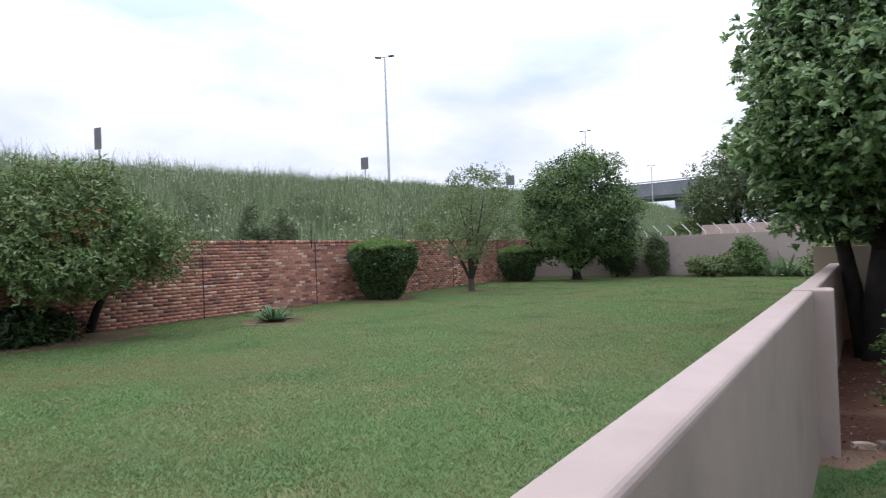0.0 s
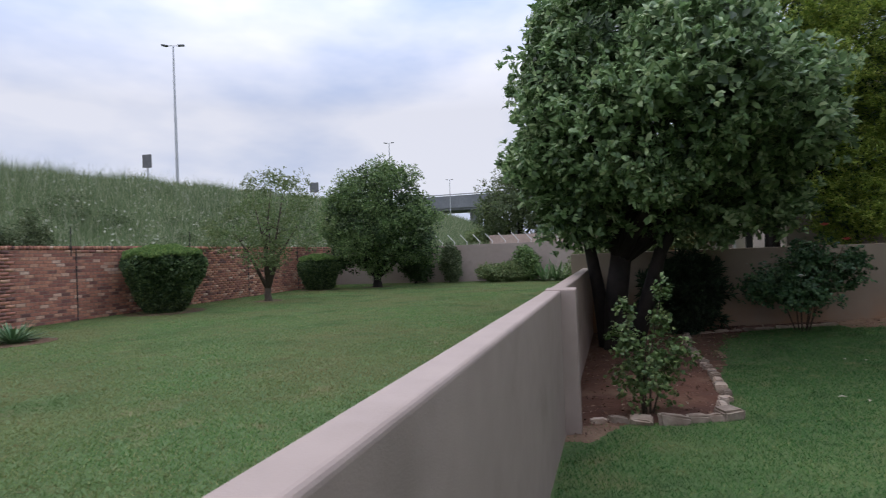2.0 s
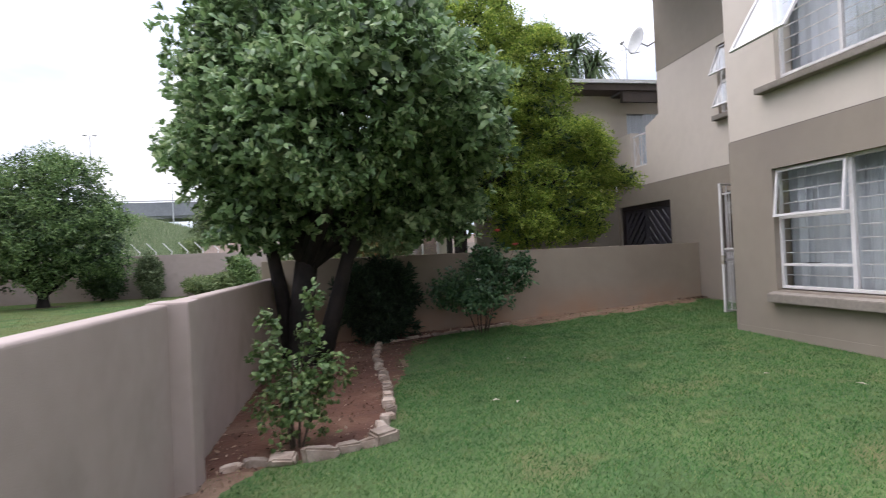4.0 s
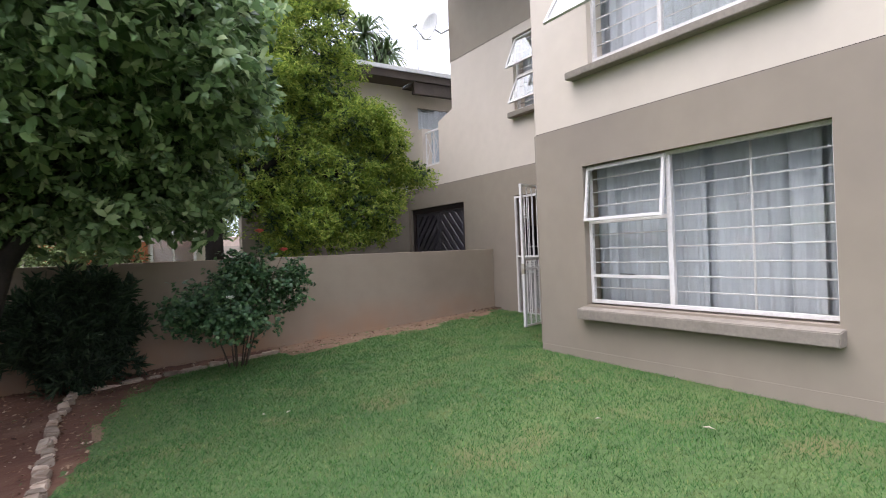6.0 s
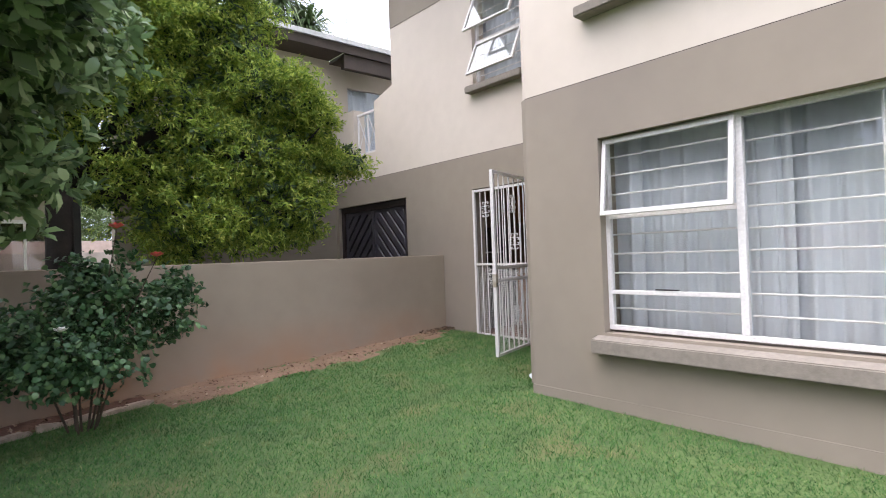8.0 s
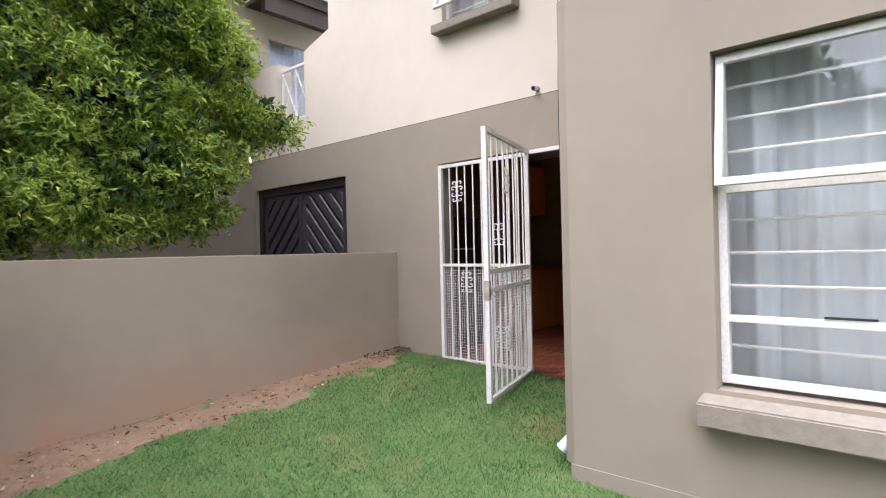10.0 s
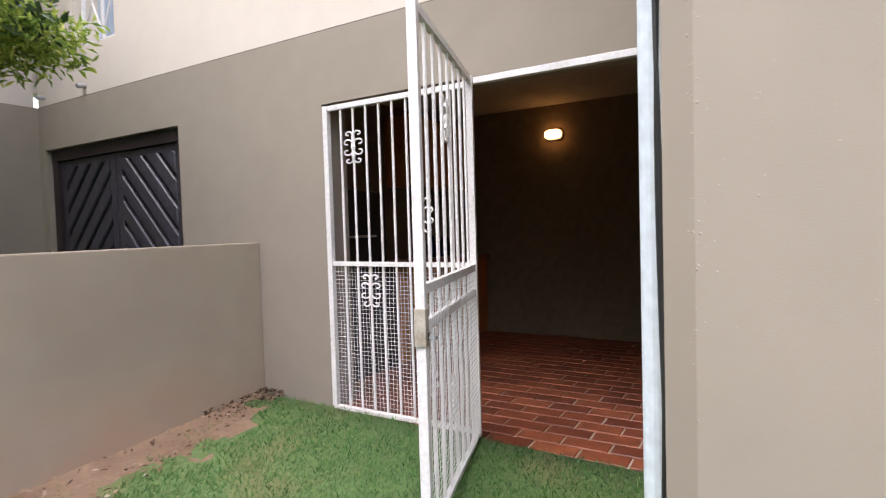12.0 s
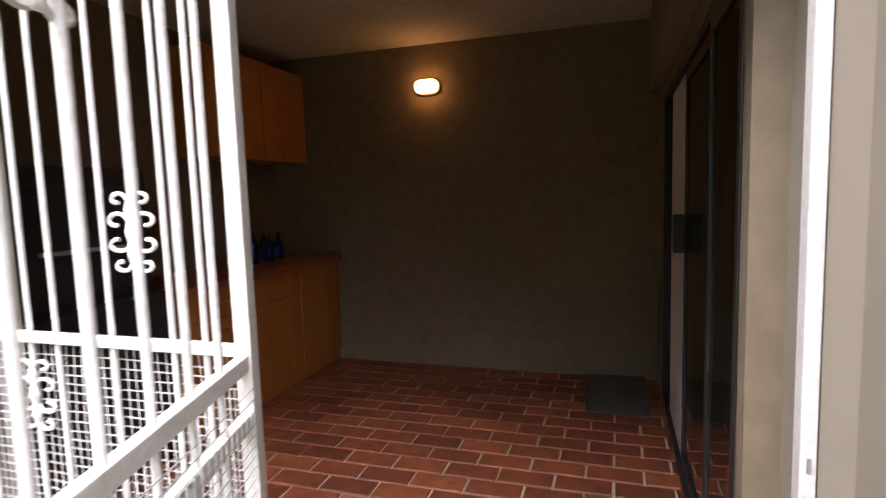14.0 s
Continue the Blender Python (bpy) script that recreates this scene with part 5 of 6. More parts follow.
tree("round_tree", (-9.4, 23.2, 0), (-9.4, 23.2, 0.5), 0.2, ROUND,
     # first row: dark inner leaves standing for shade between the clumps
     [(M_DARK_OR_SHADE_LEAF, 4200, 0.15, 0.09, dict(per=6, shell=0.3, lumps=0.05)), (M_LAWNTREE, 7000, 0.12, 0.055, dict(blobs=clumps(ROUND, 150, 0.55, 41, reach=0.95, low=-1.0), per=5, shell=0.3, lumps=0.2, cut=0.0))], "rounded dense dark-green tree on the lawn", seed=11)
SPARSE = [(-10.6, 16.6, 2.8, 1.1, 1.1, 0.9), (-11.5, 16.0, 2.3, 0.9, 0.8, 0.8), (-9.8, 17.1, 2.5, 0.95, 0.9, 0.9), (-10.2, 16.9, 3.6, 0.9, 0.8, 0.6), (-11.0, 16.4, 3.3, 0.8, 0.7, 0.6), (-10.7, 16.5, 1.5, 0.8, 0.8, 0.55), (-10.5, 16.7, 4.0, 0.6, 0.6, 0.35)]
tree("sparse_tree", (-10.7, 16.6, 0), (-10.7, 16.6, 0.45), 0.12, SPARSE,
     [(M_OLIVE, 2100, 0.085, 0.042, dict(blobs=clumps(SPARSE, 80, 0.36, 43, reach=1.0), per=5, shell=0.15, lumps=0.3, cut=0.0)), (M_LAWNTREE, 500, 0.085, 0.042, dict(per=5, shell=0.2))], "sparse olive-green tree with many thin bare stems", seed=13, bark=M_STEM)
tree("leafy_tree", (-13.0, 5.1, 0), (-12.6, 5.3, 0.95), 0.085, [(-12, 4.25, 2.4, 1.27, 1.23, 0.85), (-11.6, 5.35, 1.8, 0.935, 0.984, 0.68), (-12.2, 3.25, 2, 1.19, 1.23, 0.85), (-12, 4.5, 2.75, 0.85, 0.82, 0.5), (-11.4, 4.05, 1.5, 1.02, 0.984, 0.595)],
     [(M_LAWNTREE, 1500, 0.13, 0.05, dict(per=6, shell=0.75, lumps=0.35)), (M_OLIVE, 3000, 0.13, 0.048, dict(per=6, shell=0.6, lumps=0.35)), (M_OLIVE, 1800, 0.12, 0.045, dict(per=6, shell=0.3, lumps=0.4)), (M_RUST, 60, 0.10, 0.045, dict(per=6, shell=0.8, blobs=[(-11, 4.1, 2.05, 0.35, 0.35, 0.3), (-11, 4.4, 2.25, 0.25, 0.25, 0.2)]))],
     "spreading grey-green tree with a few rusty leaves", seed=15)
tree("dark_shrub", (-12.6, 3.9, 0), (-12.6, 3.9, 0.2), 0.05, [(-12.5, 3.6, 0.28, 0.9, 0.9, 0.32)], [(M_DARK_OR_SHADE_LEAF, 800, 0.18, 0.04, dict(per=5, shell=0.3))], "low dark strap-leaved shrub under a tree", "shrub", seed=16)
for i, (x, y, r, h, m, lab) in enumerate(((-8.3, 25.3, 0.75, 1.8, M_DARK_OR_SHADE_LEAF, "upright dark shrub before the far wall"), (-6.6, 25.5, 0.45, 1.75, M_GREYLEAF, "thin grey-green shrub before the far wall"), (-4.4, 25.3, 0.85, 0.75, M_OLIVE, "low olive shrub before the far wall"), (-3.6, 25.4, 0.6, 0.85, M_OLIVE, "low olive shrub before the far wall"), (-3.0, 25.5, 0.52, 1.5, M_LAWNTREE, "bright green rounded shrub before the far wall"))):
    tree("shrub", (x, y, 0), (x, y, 0.3), 0.05, [(x, y, h * 0.6, r, r * 0.8, h * 0.42), (x + r * 0.3, y - 0.1, h * 0.4, r * 0.8, r * 0.7, h * 0.36)], [(m, 1600, 0.12, 0.06, dict(per=5, shell=0.5, lumps=0.2))], lab, "shrub", seed=20 + i)


def strap_plant(name, x, y, z, n, length, width, label, mat, seed, lift=0.9, cat="plant"):
    rng = np.random.default_rng(seed)
    vs, fs = [], []
    for k in range(n):
        a = rng.uniform(0, 2 * np.pi)
        el = rng.uniform(0.25, 1.0) * lift
        L = length * rng.uniform(0.6, 1.15)
        d = np.array([math.cos(a) * math.cos(el * 1.4), math.sin(a) * math.cos(el * 1.4), math.sin(el * 1.4)])
        s = np.array([-math.sin(a), math.cos(a), 0]) * width
        o = np.array([x, y, z]) + np.array([math.cos(a), math.sin(a), 0]) * rng.uniform(0, length * 0.25)
        for t, w in ((0, 0.7), (0.4, 1.0), (0.75, 0.7), (1.0, 0.08)):
            q = o + d * L * t - np.array([0, 0, 0.25 * L * t * t])
            vs += [q - s * w * 0.5, q + np.array([0, 0, -0.18 * width * w]), q + s * w * 0.5]
        base = k * 12
        for r in range(3):
            for c in range(2):
                fs.append((base + r * 3 + c, base + r * 3 + c + 1, base + r * 3 + c + 4, base + r * 3 + c + 3))
    return tagged(raw(name, vs, fs, mat), label, cat)


strap_plant("strap_leaf_plant", -10.5, 7.9, 0.0, 130, 0.60, 0.04, "green strap-leaved clump in a ring of bare soil", M_STRAP, 2)
soil_ring = bmesh.new()
bmesh.ops.create_circle(soil_ring, cap_ends=True, segments=24, radius=0.7, matrix=pose(-10.5, 7.9, 0.012))
tagged(part("soil_ring", soil_ring, M_SOIL), "ring of bare soil in the lawn", "soil", kind="structure")
soil2 = bmesh.new()
for (x, y, r) in ((-11.9, 13.25, 1.1), (-11.7, 22.1, 0.9), (-10.7, 16.6, 0.5), (-9.4, 23.2, 0.7), (-12.4, 4.4, 1.5)):
    bmesh.ops.create_circle(soil2, cap_ends=True, segments=24, radius=r, matrix=pose(x, y, 0.011))
tagged(part("soil_patches", soil2, M_SOIL), "bare soil rings round the bushes", "soil", kind="structure")
for i, (x, y) in enumerate(((-1.0, 25.2), (-0.4, 25.0), (-1.6, 25.3), (-2.1, 25.35))):
    tagged(strap_plant("spiky_plant", x, y, 0.0, 46, 1.35, 0.09, "pale spiky sword-leaved plant before the far wall", M_AGAVE, 30 + i), group="spiky plants")


def rose_bush(name, x, y, stems, blobs, n, seed, label, size=(0.05, 0.036), leaf=None):
    z = garden_z(x, y)
    b_ = empty(name, (x, y, z), label, "rose bush")
    rng = random.Random(seed)
    for (dx, dy, h) in stems:
        part("stem", tube([(x + dx * 0.15, y + dy * 0.15, z - 0.05), (x + dx * 0.4 + rng.uniform(-0.04, 0.04), y + dy * 0.4, z + h * 0.45), (x + dx, y + dy, z + h)], [0.011, 0.008, 0.003], 6), M_STEM, b_)
    v, f = leaf_cloud(blobs, n, size[0], size[1], np.random.default_rng(seed), per=5, shell=0.2, lumps=0.25, cut=0.3, spread=1.0, broad=True)
    raw("foliage", v, f, leaf or M_ROSELEAF, b_)
    adopt(b_)
    return b_


def rose_bloom(x, y, z, r, mat, label):
    bm = bmesh.new()
    rng = random.Random(int(1000 * x))
    for ring, (k, tilt, s) in enumerate(((5, 1.0, 1.0), (5, 0.6, 0.8), (4, 0.25, 0.6))):
        for i in range(k):
            a = 2 * math.pi * (i + 0.4 * ring) / k
            d = Vector((math.cos(a) * math.sin(tilt), math.sin(a) * math.sin(tilt), math.cos(tilt)))
            sd = Vector((-math.sin(a), math.cos(a), 0))
            o = Vector((x, y, z))
            q = [o, o + (d * 0.6 + sd * 0.55) * r * s, o + d * r * s * 1.05, o + (d * 0.6 - sd * 0.55) * r * s]
            bm.faces.new([bm.verts.new(p) for p in q])
    return tagged(part("rose_bloom", bm, mat), label, "flower", group="rose blooms")


rose_bush("young_rose_shrub", 0.60, 5.85, [(-0.17, 0.0, 1.08), (0.20, 0.05, 1.34), (0.02, -0.1, 0.8), (0.28, 0.1, 0.7), (-0.1, 0.15, 0.7)],
          [(0.64, 5.85, 0.10, 0.34, 0.30, 0.34), (0.84, 5.85, 0.34, 0.22, 0.2, 0.16), (0.42, 5.83, 0.42, 0.16, 0.14, 0.24), (0.43, 5.83, 0.74, 0.09, 0.09, 0.10), (0.76, 5.88, 0.62, 0.09, 0.09, 0.28), (0.80, 5.89, 0.94, 0.08, 0.08, 0.09)], 420, 41,
          "young leafy rose shrub with two tall shoots in the bed", (0.052, 0.040), M_YOUNGLEAF)
rose_bush("rose_bush", 3.4, 10.45, [(-0.5, 0.0, 1.0), (0.4, -0.1, 1.2), (0.0, -0.2, 1.4), (0.65, 0.1, 0.9), (-0.2, 0.1, 1.2), (0.22, -0.5, 1.70), (0.52, -0.48, 1.46), (-0.2, -0.72, 0.92)],
          [(3.35, 10.4, 0.78, 0.55, 0.5, 0.42), (2.85, 10.35, 0.62, 0.42, 0.4, 0.28), (3.95, 10.4, 0.85, 0.38, 0.35, 0.32), (3.5, 10.3, 1.15, 0.35, 0.3, 0.28), (3.3, 10.1, 0.50, 0.48, 0.42, 0.25), (4.2, 10.4, 1.05, 0.2, 0.2, 0.2)], 1500, 43,
          "wide dark-green rose bush against the taupe garden wall", (0.065, 0.048))
rose_bloom(3.62, 9.95, 1.60, 0.075, M_PETAL, "coral pink rose on a tall shoot")
rose_bloom(3.92, 9.97, 1.36, 0.07, M_PETAL, "coral pink rose among dark leaves")
rose_bloom(3.20, 9.72, 0.82, 0.06, M_PETALW, "small white rose among dark leaves")
tree("dwarf_pine", (1.85, 10.75, garden_z(1.85, 10.75)), (1.75, 10.75, 0.2), 0.06, [(1.66, 10.75, 0.35, 0.50, 0.40, 0.42), (1.78, 10.8, 0.80, 0.32, 0.28, 0.34), (1.95, 10.75, 0.55, 0.26, 0.26, 0.3), (1.35, 10.75, 0.55, 0.28, 0.28, 0.3)],
     [(M_BLUEPINE, 2300, 0.15, 0.014, dict(per=14, shell=0.45, lumps=0.6, spread=0.42, flat=0.6, jitter=0.2))], "dark dense dwarf pine in the corner of the bed", "shrub", seed=51)
tree("low_shrub", (0.8, 13.0, 0.1), (0.8, 13.0, 0.4), 0.05, [(1.7, 13.2, 1.05, 0.95, 0.6, 0.72), (0.4, 12.8, 0.95, 0.9, 0.6, 0.55)], [(M_OLIVE, 1800, 0.10, 0.05, dict(per=6, shell=0.5))], "mixed green shrubs behind the garden wall", "shrub", seed=53)

# yucca beyond the neighbouring roof
yx, yy, yz = 8.45, 16.2, 6.75
yucca = empty("yucca_tree", (yx, yy, 0.1), "tall yucca with spiky heads above the roof", "tree")
part("trunk", tube([(yx, yy, 0.0), (yx + 0.1, yy, 3.5), (yx, yy, yz)], [0.16, 0.13, 0.10], 9), M_BARK, yucca)
for k, (dx, dz, s) in enumerate(((-0.35, 0.35, 1.0), (0.25, -0.15, 0.85), (-0.7, -0.2, 0.8))):
    rng = np.random.default_rng(60 + k)
    n = 150
    d = unit(rng.normal(size=(n, 3)) + np.array([0, 0, 0.15]))
    p = np.tile(np.array([[yx + dx, yy, yz + dz]]), (n, 1))
    L = s * rng.uniform(0.75, 1.15, (n, 1))
    side = unit(np.cross(d, np.array([[0, 0, 1.0]]))) * 0.028
    mid = p + d * L * 0.55
    tip = p + d * L * 0.92 - np.array([0, 0, 0.42]) * L
    v = np.stack([p - side * 0.6, p + side * 0.6, mid + side, mid - side, tip], 1).reshape(-1, 3)
    i = np.arange(n)[:, None] * 5
    raw("leaf_head", v, np.concatenate([i + np.array([[0, 1, 2]]), i + np.array([[0, 2, 3]]), i + np.array([[3, 2, 4]])]), M_PALM, yucca)
adopt(yucca)
aerial = empty("tv_aerial", (9.3, 15.5, 5.9), "thin metal television aerial on the roof", "aerial")
part("mast", tube([(9.3, 15.5, 5.7), (9.3, 15.5, 6.9)], 0.014, 6), M_STEEL, aerial)
for z, w in ((6.85, 0.35), (6.6, 0.28)):
    part("element", tube([(9.3 - w, 15.5 - 0.1, z - 0.1), (9.3 + w, 15.5 + 0.1, z + 0.15)], 0.008, 5), M_STEEL, aerial)
adopt(aerial)

# neighbouring house seen under the crowns
nb = empty("neighbour_house", (1.0, 18.5, 0.1), "low beige house with terracotta facing and a pale roof", "house")
part("wall", slab("y", 17.5, 0.25, 0.7, 4.3, 0.1, 3.0, [(3.0, 4.0, 1.0, 2.2), (1.0, 2.2, 1.0, 2.2)]), M_BEIGE, nb)
part("roof", roof_sheet(), M_TERRACOTTA, nb).matrix_local = Matrix.Translation((-1.95, 3.4, -2.55)) @ Matrix.Diagonal((0.68, 1.0, 1.0, 1))
part("facing", box(0.7, 2.95, 17.42, 17.5, 0.1, 1.75), M_TERRACOTTA, nb)
for a, c in ((3.0, 4.0), (1.0, 2.2)):
    wd = part("window", slab("y", 17.46, 0.06, a, c, 1.0, 2.2, [(a + 0.06, (a + c) / 2 - 0.02, 1.06, 2.14), ((a + c) / 2 + 0.02, c - 0.06, 1.06, 2.14)]), M_WHITE, nb)
    part("pane", box(a + 0.06, c - 0.06, 17.56, 17.57, 1.06, 2.14), M_DARKGLASS, wd)
part("porch_post", box(4.15, 4.30, 16.9, 17.05, 0.1, 2.9, 0.01), M_BLACK, nb)
adopt(nb)

# ============ beyond the lawn ============
FAR_Y = 26.0
structure("wall_far", box(-13.1, 8.0, FAR_Y, FAR_Y + 0.2, -0.2, 1.78, 0.01), M_DIVIDE, "mauve-brown plastered wall across the far end of the lawn")
structure("wall_far_high", box(-5.2, 9.0, FAR_Y + 2.4, FAR_Y + 2.6, 0, 2.25, 0.01), M_PALEWALL, "pale pinkish wall beyond the far wall")
for i in range(15):
    x = -9.0 + 0.62 * i
    tagged(part("fence_bracket", tube([(x, FAR_Y + 0.1, 1.72), (x + 0.04, FAR_Y + 0.1, 1.9), (x - 0.28, FAR_Y - 0.02, 2.28)], 0.022, 6), M_WHITE), "white angled fence bracket on the far wall", "fence bracket", group="brackets on the far wall")


def mast(x, y, h, label):
    z = ground_z(x, y) - 0.3
    p_ = empty("street_light_mast", (x, y, z), label, "street lamp", "motorway light masts")
    part("pole", tube([(x, y, z), (x, y, h)], [0.13, 0.06], 10), M_STEEL, p_)
    part("cross_arm", tube([(x - 0.55, y - 0.35, h - 0.02), (x + 0.55, y + 0.35, h + 0.06)], 0.035, 6), M_STEEL, p_)
    for s in (-1, 1):
        part("luminaire", box(-0.26, 0.26, -0.12, 0.12, -0.06, 0.06, 0.03, pose(x + s * 0.5, y + s * 0.33, h + 0.03 + 0.05 * s, 0, -6 * s, 33)), M_SIGNBACK, p_)
    adopt(p_)


mast(-32.0, 36.95, 18.9, "tall steel light mast with a double head beside the road")
mast(-32.0, 84.8, 19.85, "tall steel light mast far along the road")
mast(-32.0, 123.0, 18.4, "tall steel light mast far along the road")


def road_sign(x, y, w, h, zt):
    z = ground_z(x, y)
    s_ = empty("road_sign", (x, y, z), "grey back of a rectangular road sign on a post", "road sign", "road signs on the embankment")
    part("post", tube([(x, y + 0.05, z - 0.2), (x, y + 0.05, zt)], 0.06, 8), M_STEEL, s_)
    part("board", box(-w / 2, w / 2, -0.02, 0.02, zt - h, zt, 0.01, pose(x, y, 0, 0, 0, 14)), M_SIGNBACK, s_)
    adopt(s_)


road_sign(-30.5, 12.7, 0.48, 1.1, 8.47)
road_sign(-30.5, 32.3, 0.66, 0.95, 9.27)
road_sign(-30.5, 56.5, 1.0, 1.1, 10.03)

bridge = empty("road_bridge", (-22, 150, 8), "distant grey concrete road bridge on piers", "bridge")
part("deck", box(-52, 40, 149, 161, 13.4, 15.4), M_CONCRETE, bridge)
part("parapet", box(-52, 40, 148.6, 149, 14.0, 17.4), M_CONCRETE, bridge)
part("rail", box(-52, 40, 148.4, 148.5, 17.6, 17.9), M_STEEL, bridge)
for x in (-45, -33, -21, -9, 3):
    part("pier", box(x - 1, x + 1, 152, 158, 0, 13.4), M_CONCRETE, bridge)
adopt(bridge)
tree("far_tree", (-5.5, 42.0, 1.0), (-5.5, 42.0, 2.2), 0.25, [(-5.2, 42.0, 5.2, 2.6, 2.4, 2.3), (-7.2, 42.0, 4.2, 1.6, 1.8, 1.7), (-3.0, 42, 4.6, 2.2, 2.0, 2.3), (0.4, 43, 4.0, 2.8, 2.2, 2.4), (-4.6, 42, 6.6, 1.6, 1.5, 1.3), (3.5, 43, 4.2, 2.6, 2.2, 2.4)],
     [(M_GREYLEAF, 7500, 0.22, 0.09, dict(per=6, shell=0.4, lumps=0.3)), (M_OLIVE, 2200, 0.22, 0.10, dict(per=6, shell=0.3, lumps=0.25))], "grey-green trees beyond the far wall", seed=71)
tree("far_bush", (-7.5, 44.0, 1.0), (-7.5, 44.0, 1.5), 0.15, [(-7.5, 44, 2.6, 1.3, 1.3, 1.0), (-9.0, 45, 2.4, 1.4, 1.3, 0.9), (6.5, 40, 4.0, 3.5, 2.5, 2.8)], [(M_OLIVE, 4200, 0.2, 0.09, dict(per=6, shell=0.4, lumps=0.2))], "olive bushes beyond the far wall", "bush", seed=72)
tree("bank_thorn_bush", (-14.6, 11.0, 1.0), (-14.6, 11.0, 1.3), 0.05, [(-14.7, 10.8, 1.9, 0.4, 0.5, 0.7), (-14.7, 10.3, 2.6, 0.22, 0.28, 0.6), (-14.7, 11.5, 2.5, 0.22, 0.3, 0.6), (-14.7, 11.9, 2.1, 0.2, 0.3, 0.4), (-14.7, 10.0, 2.1, 0.2, 0.3, 0.4)], [(M_GREYLEAF, 520, 0.14, 0.03, dict(per=6, shell=0.2, lumps=0.3))], "dark straggly forked bush on the embankment", "bush", seed=73)
wrng = np.random.default_rng(77)
weeds = []
for k in range(90):
    wx, wy = -14.2 - 9 * wrng.random() ** 1.4, -2 + 46 * wrng.random()
    s = wrng.uniform(0.25, 0.6)
    weeds.append((wx, wy, ground_z(wx, wy) + 0.45 * s + 0.25, s, s * 1.5, s * 0.8))
v, f = leaf_cloud(weeds, 6500, 0.13, 0.055, wrng, per=5, shell=0.3, lumps=0.3, cut=0.2)
tagged(raw("bank_weeds", v, f, M_GREYLEAF), "broad-leaved grey-green weeds on the embankment", "weeds", kind="stuff")

# tall grass on the embankment
rng = np.random.default_rng(7)
n = 240000
y = -22 + 142 * rng.random(n) ** 1.6
x = -13.6 - (rng.random(n) ** 0.9) * (19.5 + 3 * rng.random(n))
z = np.array([ground_z(a, c) for a, c in zip(x, y)])
hh = 0.45 + 0.5 * rng.random(n) + 0.35 * (np.sin(x * 1.3) * np.sin(y * 0.9 + 1) > 0.4)
v, f = blades(np.stack([x, y, z], 1), 1.0, 0.021, rng, 0.6, True)
v = v.reshape(-1, 5, 3)
v[:, :, 2] = z[:, None] + (v[:, :, 2] - z[:, None]) * hh[:, None]
tagged(raw("tall_grass", v.reshape(-1, 3), f, M_TALL), "tall unmown veld grass covering the embankment", "grass", kind="stuff")
n = 1500
x = -27.5 - 4 * rng.random(n)
y = -6 + 90 * rng.random(n)
z = np.array([ground_z(a, c) for a, c in zip(x, y)])
v, f = blades(np.stack([x, y, z], 1), 1.35, 0.022, rng, 0.45, True)
tagged(raw("ridge_grass", v, f, M_TALL), "wispy tall grass along the crest of the embankment", "grass", kind="stuff")
n = 2600
x = -13.7 - 12 * rng.random(n) ** 1.3
y = -4 + 60 * rng.random(n) ** 1.3
z = np.array([ground_z(a, c) for a, c in zip(x, y)])
p = np.stack([x, y, z + 0.75 + 0.35 * rng.random(n)], 1)
d = unit(rng.normal(size=(n, 3)))
s = unit(np.cross(d, rng.normal(size=(n, 3)))) * 0.05
v = np.stack([p - s, p + d * 0.08, p + s, p - d * 0.08], 1).reshape(-1, 3)
i = np.arange(n)[:, None] * 4
M_SEED = leaf_mat("pale_seed_heads", [(0.0, (0.22, 0.25, 0.16)), (1.0, (0.38, 0.39, 0.30))], 0.8, 0.2)
tagged(raw("seed_heads", v, np.concatenate([i + np.array([[0, 1, 2]]), i + np.array([[0, 2, 3]])]), M_SEED), "pale seed heads among the tall grass", "grass", kind="stuff")
n = 30000
x = -40 + 60 * rng.random(n)
y = 27.5 + 40 * rng.random(n)
z = np.array([ground_z(a, c) for a, c in zip(x, y)])
v, f = blades(np.stack([x, y, z], 1), 0.9, 0.06, rng, 0.5, True)
tagged(raw("tall_grass", v, f, M_TALL), "tall grass beyond the far wall", "grass", kind="stuff")

# ============ lawn blades ============
rng = np.random.default_rng(11)
n = 560000
x = -0.3 + 8.5 * rng.random(n)
y = -1.5 + 12.6 * rng.random(n)
keep = []
rag = np.array([noise.noise(Vector((a * 2.3, c * 2.3, 3))) for a, c in zip(x[::1], y[::1])])
for a, c, q, u in zip(x, y, rag, rng.random(n)):
    dry = 0.25 * q
    room = (a > divide_x(c) + 0.1) and (a < FX - 0.01 or (c > 8.12 and a < GX - 0.01)) and c < 11.17
    if a > 4.1:
        bare = in_bed(a, c, dry + 0.13 * noise.noise(Vector((a * 6, c * 6, 5))))
        tuft = noise.noise(Vector((a * 6.5, c * 6.5, 9)))
        ok = room and (u < 0.92 - 0.5 * max(0.0, tuft) if not bare else u < (0.55 if tuft > 0.18 and c < lerp_at(EDGE_Y, a) + 0.42 else 0.03))
    else:
        ok = room and (not in_bed(a, c, dry) or (c < 5.5 and u < 0.22) or (a > 1.5 and u < 0.4 and not in_bed(a, c - 0.12, dry)) or (1.7 < a < 2.8 and c < 10.4 and u < (0.05 if in_bed(a + 0.25, c, dry) else 0.5)))
    if ok and 1.5 < a < 2.9 and 8.0 < c < 10.8 and u > 0.1 + 0.65 * (a - 1.5):
        ok = False
    keep.append(ok)
keep = np.array(keep)
x, y = x[keep], y[keep]
z = -0.348 + 0.0349 * x + 0.00588 * y + 0.0017 * x * y
v, f = blades(np.stack([x, y, z], 1), 0.028, 0.0046, rng, 1.4)
